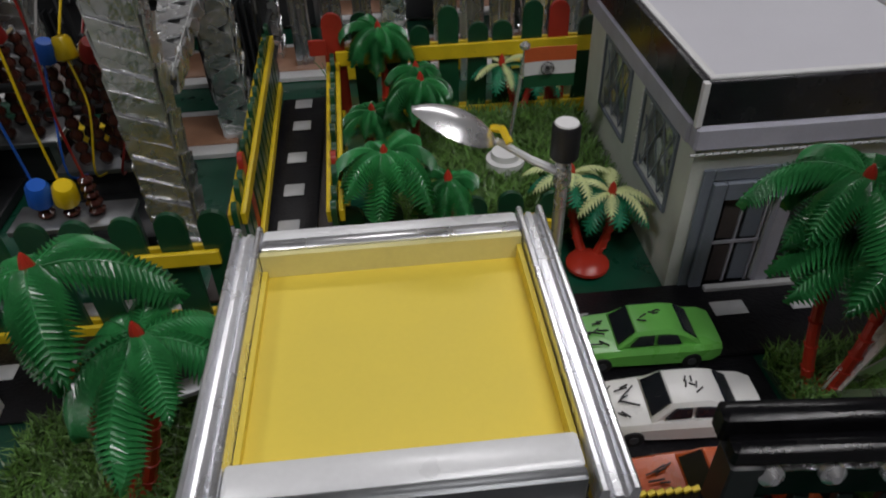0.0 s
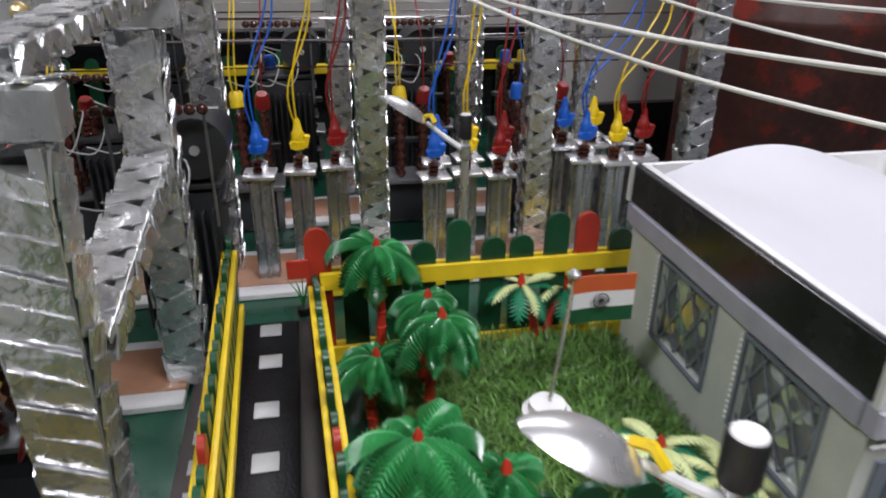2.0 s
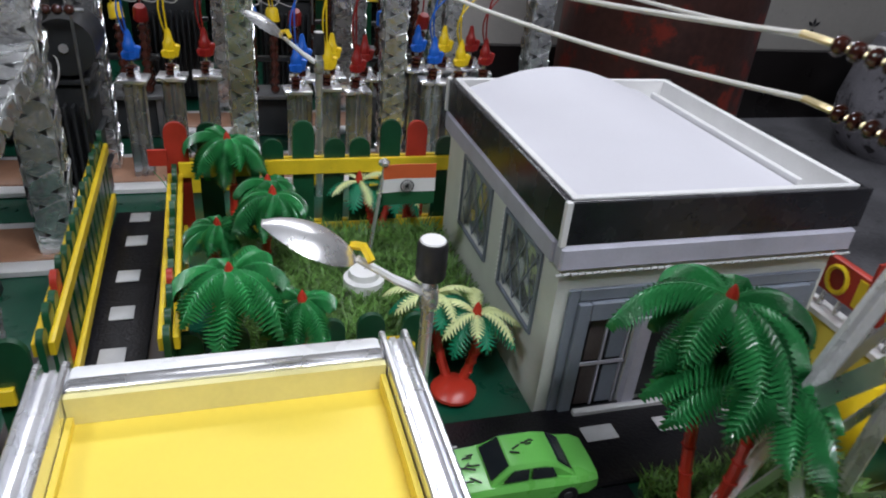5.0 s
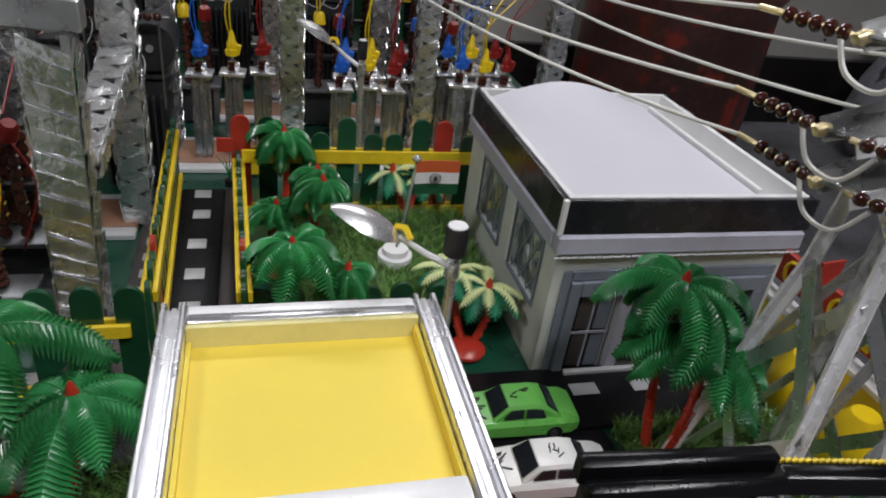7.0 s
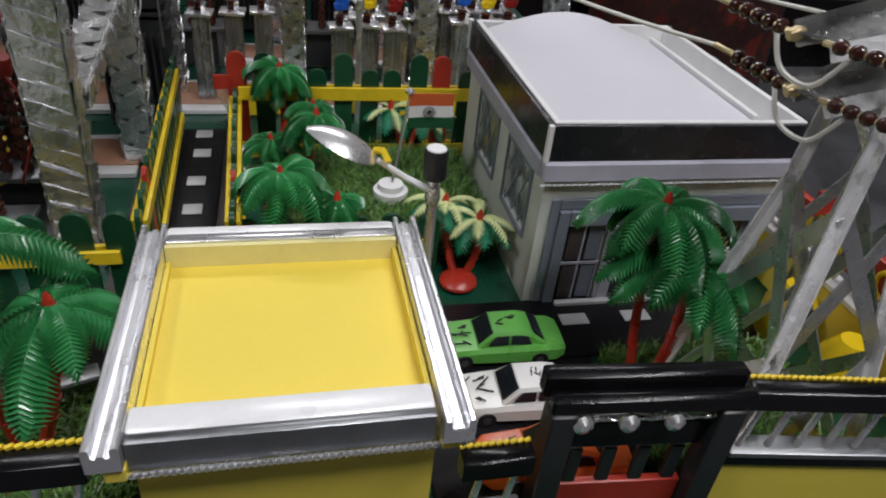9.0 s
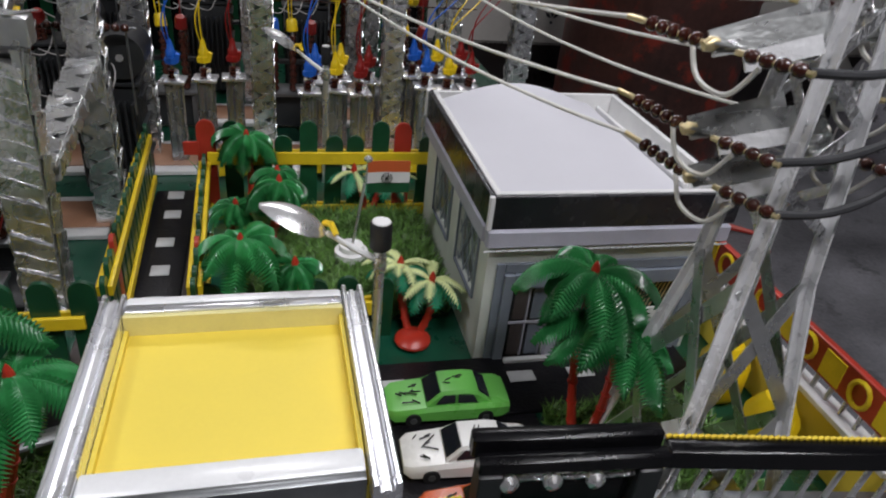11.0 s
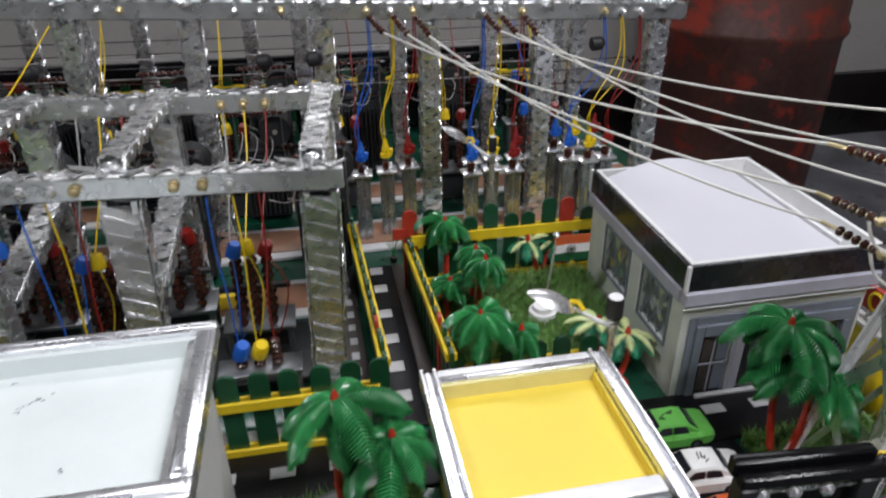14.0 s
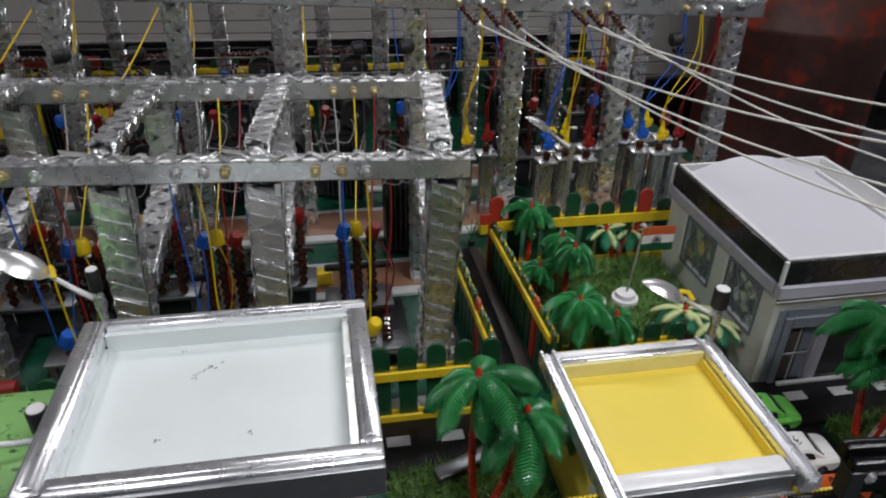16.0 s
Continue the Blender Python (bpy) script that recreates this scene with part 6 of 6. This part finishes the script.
front_wall(0.143, 0.292, 0.0965, 0.082, "yellow and black boundary wall with silver pins", -0.15)
front_wall(-0.228, -0.108, 0.100, 0.088, "yellow and black boundary wall with silver pins")
front_wall(0.022, 0.052, 0.106, 0.058, "short boundary wall beside the gate")
sw = thing("side_wall", "yellow side wall with silver pins and a red and yellow sign band", "wall", (0.288, 0.185, 0))
part("panel", Geo().span(-0.003, 0.003, -0.078, 0.125, 0, 0.0375, 0.0006), YELLOW_SHEET, sw, "yellow wall panel")
part("ledge", Geo().span(-0.008, 0.006, -0.078, 0.125, 0.0377, 0.0425, 0.0008), WHITE, sw, "white ledge")
for i in range(17):
    part("pin", Geo().rod((-0.002, -0.072 + i * 0.012, 0.0425), (0.002, -0.070 + i * 0.012, 0.0535), 0.0016, n=8), STEEL, sw, "slanted silver pin")
sb = part("sign_band", Geo().span(-0.0025, 0.0025, -0.078, 0.125, 0.052, 0.074, 0.0006), RED_PAINT, sw, "red sign band with yellow marks")
for i in range(9):
    y = -0.064 + i * 0.022
    if i % 2:
        part("sign_mark", Geo().tube([(-0.0030, y + 0.007 * math.cos(a), 0.063 + 0.008 * math.sin(a)) for a in [2 * math.pi * j / 12 for j in range(13)]], 0.0016, 5), YELLOW, sb, "yellow sign mark")
    else:
        part("sign_mark", Geo().span(-0.0034, -0.0026, y - 0.008, y + 0.008, 0.0545, 0.0715), YELLOW, sb, "yellow sign mark")
for y in (-0.02, 0.03):
    part("lantern", Geo().lathe((-0.030, y, 0.0), [(0.010, 0), (0.016, 0.008), (0.016, 0.030), (0.008, 0.044)], 14), W_YELLOW, sw, "round yellow ornament")
gate = thing("gate", "black and grey model gate with silver knobs", "gate", (0.0985, 0.112, 0))
gate.rotation_euler = (0, 0, -0.08)
for e in (-1, 1):
    part("post", Geo().box((e * 0.036, -0.004, 0.038), (0.011, 0.012, 0.076), None, 0.001), GREY_MACHINE, gate, "grey post")
part("top_beam", Geo().span(-0.044, 0.042, -0.002, 0.006, 0.078, 0.0905, 0.0015), BLACK, gate, "glossy black top beam")
part("top_beam", Geo().span(-0.042, 0.044, -0.0095, -0.0025, 0.0755, 0.0845, 0.0015), BLACK, gate, "glossy black top beam")
part("lower_beam", Geo().span(-0.030, 0.030, -0.004, 0.004, 0.050, 0.0655, 0.0008), BLACK, gate, "black lower beam")
part("chain", Geo().tube([(-0.030 + i * 0.004, -0.006, 0.0700 + 0.0006 * (i % 2)) for i in range(16)], 0.0014, 6), FOIL, gate, "twisted foil strip")
for i in range(3):
    part("knob", Geo().lathe((-0.028 + i * 0.0195, -0.007, 0.0702), [(0.002, 0), (0.0042, 0.001), (0.0042, 0.003), (0.0015, 0.0052)], 14, (0, -1, 0.2)), STEEL, gate, "silver knob")
part("red_panel", Geo().span(-0.030, 0.030, -0.002, 0.002, 0.0, 0.024, 0.0006), RED_PAINT, gate, "red lower panel")
for i in range(4):
    part("bar", Geo().box((-0.023 + i * 0.0155, 0, 0.035), (0.006, 0.003, 0.0215), None, 0.0005), GREY_MACHINE, gate, "grey upright bar")
rs = single("small_sign", Geo().prism([(-0.008, -0.010), (0.008, -0.006), (0.008, 0.010), (-0.008, 0.008)], (0.279, 0.244, 0.084), 0.0016), RED_PAINT, "small red sign on a post beside the tower", "sign")
single("sign_post", Geo().rod((0.279, 0.246, 0.0), (0.279, 0.246, 0.085), 0.0014, n=8), ALU_DULL, "thin post of the small red sign", "post")

# ---- oil drum behind the table ----
dr = thing("oil_drum", "large rusty red steel drum with faded yellow paint", "drum", (0.624, 1.030, FLOOR_Z))
prof = [(0.153, 0), (0.161, 0.004), (0.161, 0.012), (0.155, 0.018)]
for zr in (0.335, 0.64):
    prof += [(0.155, zr - 0.016), (0.162, zr - 0.005), (0.162, zr + 0.005), (0.155, zr + 0.016)]
prof += [(0.155, 0.93), (0.161, 0.936), (0.161, 0.946), (0.153, 0.950)]
part("shell", Geo().lathe((0, 0, 0), prof, 56), DRUM_RED, dr, "rusty red shell")
for i in range(6):
    a = -2.86 + i * 0.115
    part("paint_mark", Geo().box((0.1555 * math.cos(a), 0.1555 * math.sin(a), 0.400 + 0.004 * (i % 3)), (0.0016, 0.013, 0.019), Matrix.Rotation(a, 3, "Z")), FADED, dr, "faded yellow paint bar")
for i in range(3):
    a = -2.70 + i * 0.12
    part("paint_mark", Geo().box((0.1555 * math.cos(a), 0.1555 * math.sin(a), 0.432), (0.0016, 0.012, 0.015), Matrix.Rotation(a, 3, "Z")), FADED, dr, "faded yellow paint bar")
sk = thing("grey_sack", "grey filled sack standing on the cement floor", "sack", (1.26, 1.06, FLOOR_Z))
part("body", Geo().lathe((0, 0, 0), [(0.10, 0), (0.13, 0.04), (0.135, 0.10), (0.125, 0.16), (0.10, 0.225), (0.055, 0.245)], 18), SACK, sk, "bulging grey sackcloth body")
part("tie", Geo().lathe((0, 0, 0.244), [(0.050, 0), (0.056, 0.005), (0.056, 0.012), (0.050, 0.017)], 18), CORD, sk, "pale cord round the neck")
part("neck", Geo().lathe((0, 0, 0.260), [(0.050, 0), (0.075, 0.030), (0.082, 0.055), (0.060, 0.060)], 18), SACK, sk, "gathered neck of the sack")
single("red_rag", Geo().tube(smooth([(0.62, 0.80, FLOOR_Z + 0.004), (0.68, 0.77, FLOOR_Z + 0.006), (0.73, 0.74, FLOOR_Z + 0.004)]), 0.008, 6, 0.003), RED_PAINT, "small red strip lying on the floor", "rag")

# ---- ceiling tube lamp ----
tl = thing("tube_lamp", "white ceiling tube lamp hanging over the table", "ceiling lamp", (0.40, -0.42, 1.50))
part("housing", Geo().box((0, 0, 0.03), (1.10, 0.06, 0.04), None, 0.004), WHITE, tl)
part("tube", Geo().rod((-0.5, 0, -0.005), (0.5, 0, -0.005), 0.013, n=12), LAMP_GLOW, tl, "glowing tube")
for e in (-1, 1):
    part("rod", Geo().rod((e * 0.5, 0, 0.05), (e * 0.5, 0, 0.90), 0.004, n=8), ALU, tl)

# unseen pendant shade, added to go with the fill light on the left
ob = thing("left_fill_lamp", "unseen pendant lamp added for fill light from the left", "pendant lamp", (-0.85, -0.10, 1.24))
part("shade", Geo().lathe((0, 0, 0.01), [(0.11, 0), (0.10, 0.03), (0.03, 0.10)], 20), WHITE, ob)
part("cord", Geo().rod((0, 0, 0.10), (0, 0, 1.16), 0.003, n=6), BLACK_MATT, ob)

single("metal_bar", Geo().box((-0.160, 0.2045, 0.011), (0.050, 0.012, 0.014), Matrix.Rotation(0.35, 3, "Z"), 0.001), ALU_DULL, "short aluminium bar lying on the grass", "bar")

# ---- green roofed shed and its lamp, beyond the white building ----
sh = thing("green_shed", "low shed with a spotted light green roof", "shed", (-0.503, 0.217, 0))
part("wall", Geo().span(-0.060, 0.060, -0.035, 0.035, 0, 0.070, 0.001), WHITE, sh)
part("roof", Geo().span(-0.066, 0.066, -0.050, 0.041, 0.0702, 0.076, 0.0012), mat("spotted_light_green_paint", (0.30, 0.62, 0.20), 0.4, 0, 0.08, 60, 700, 0.2, 0.0003, (0.02, 0.05, 0.02), 0.57), sh, "light green roof with dark spots")
part("roof_edge", Geo().span(-0.066, 0.040, 0.0412, 0.050, 0.060, 0.080, 0.0012), W_RED, sh, "dark red roof edge")
spoon_lamp((-0.418, 0.190), 0.118, (-0.475, 0.150, 0.128), "metal street lamp made of a spoon, beside the shed")

# Unseen tube fixture, added to go with the wall light.
wt = thing("added_wall_tube", "unseen tube lamp added high on the patterned wall", "wall lamp", (0.25, 1.25, 1.40))
part("housing", Geo().box((0, 0.02, 0.02), (1.25, 0.05, 0.05), None, 0.004), WHITE, wt)
part("tube", Geo().rod((-0.58, -0.020, -0.005), (0.58, -0.020, -0.005), 0.013, n=12), LAMP_GLOW, wt, "glowing tube")
for e in (-1, 1):
    part("end_cap", Geo().box((e * 0.60, -0.015, 0.0), (0.02, 0.04, 0.05), None, 0.003), WHITE, wt)
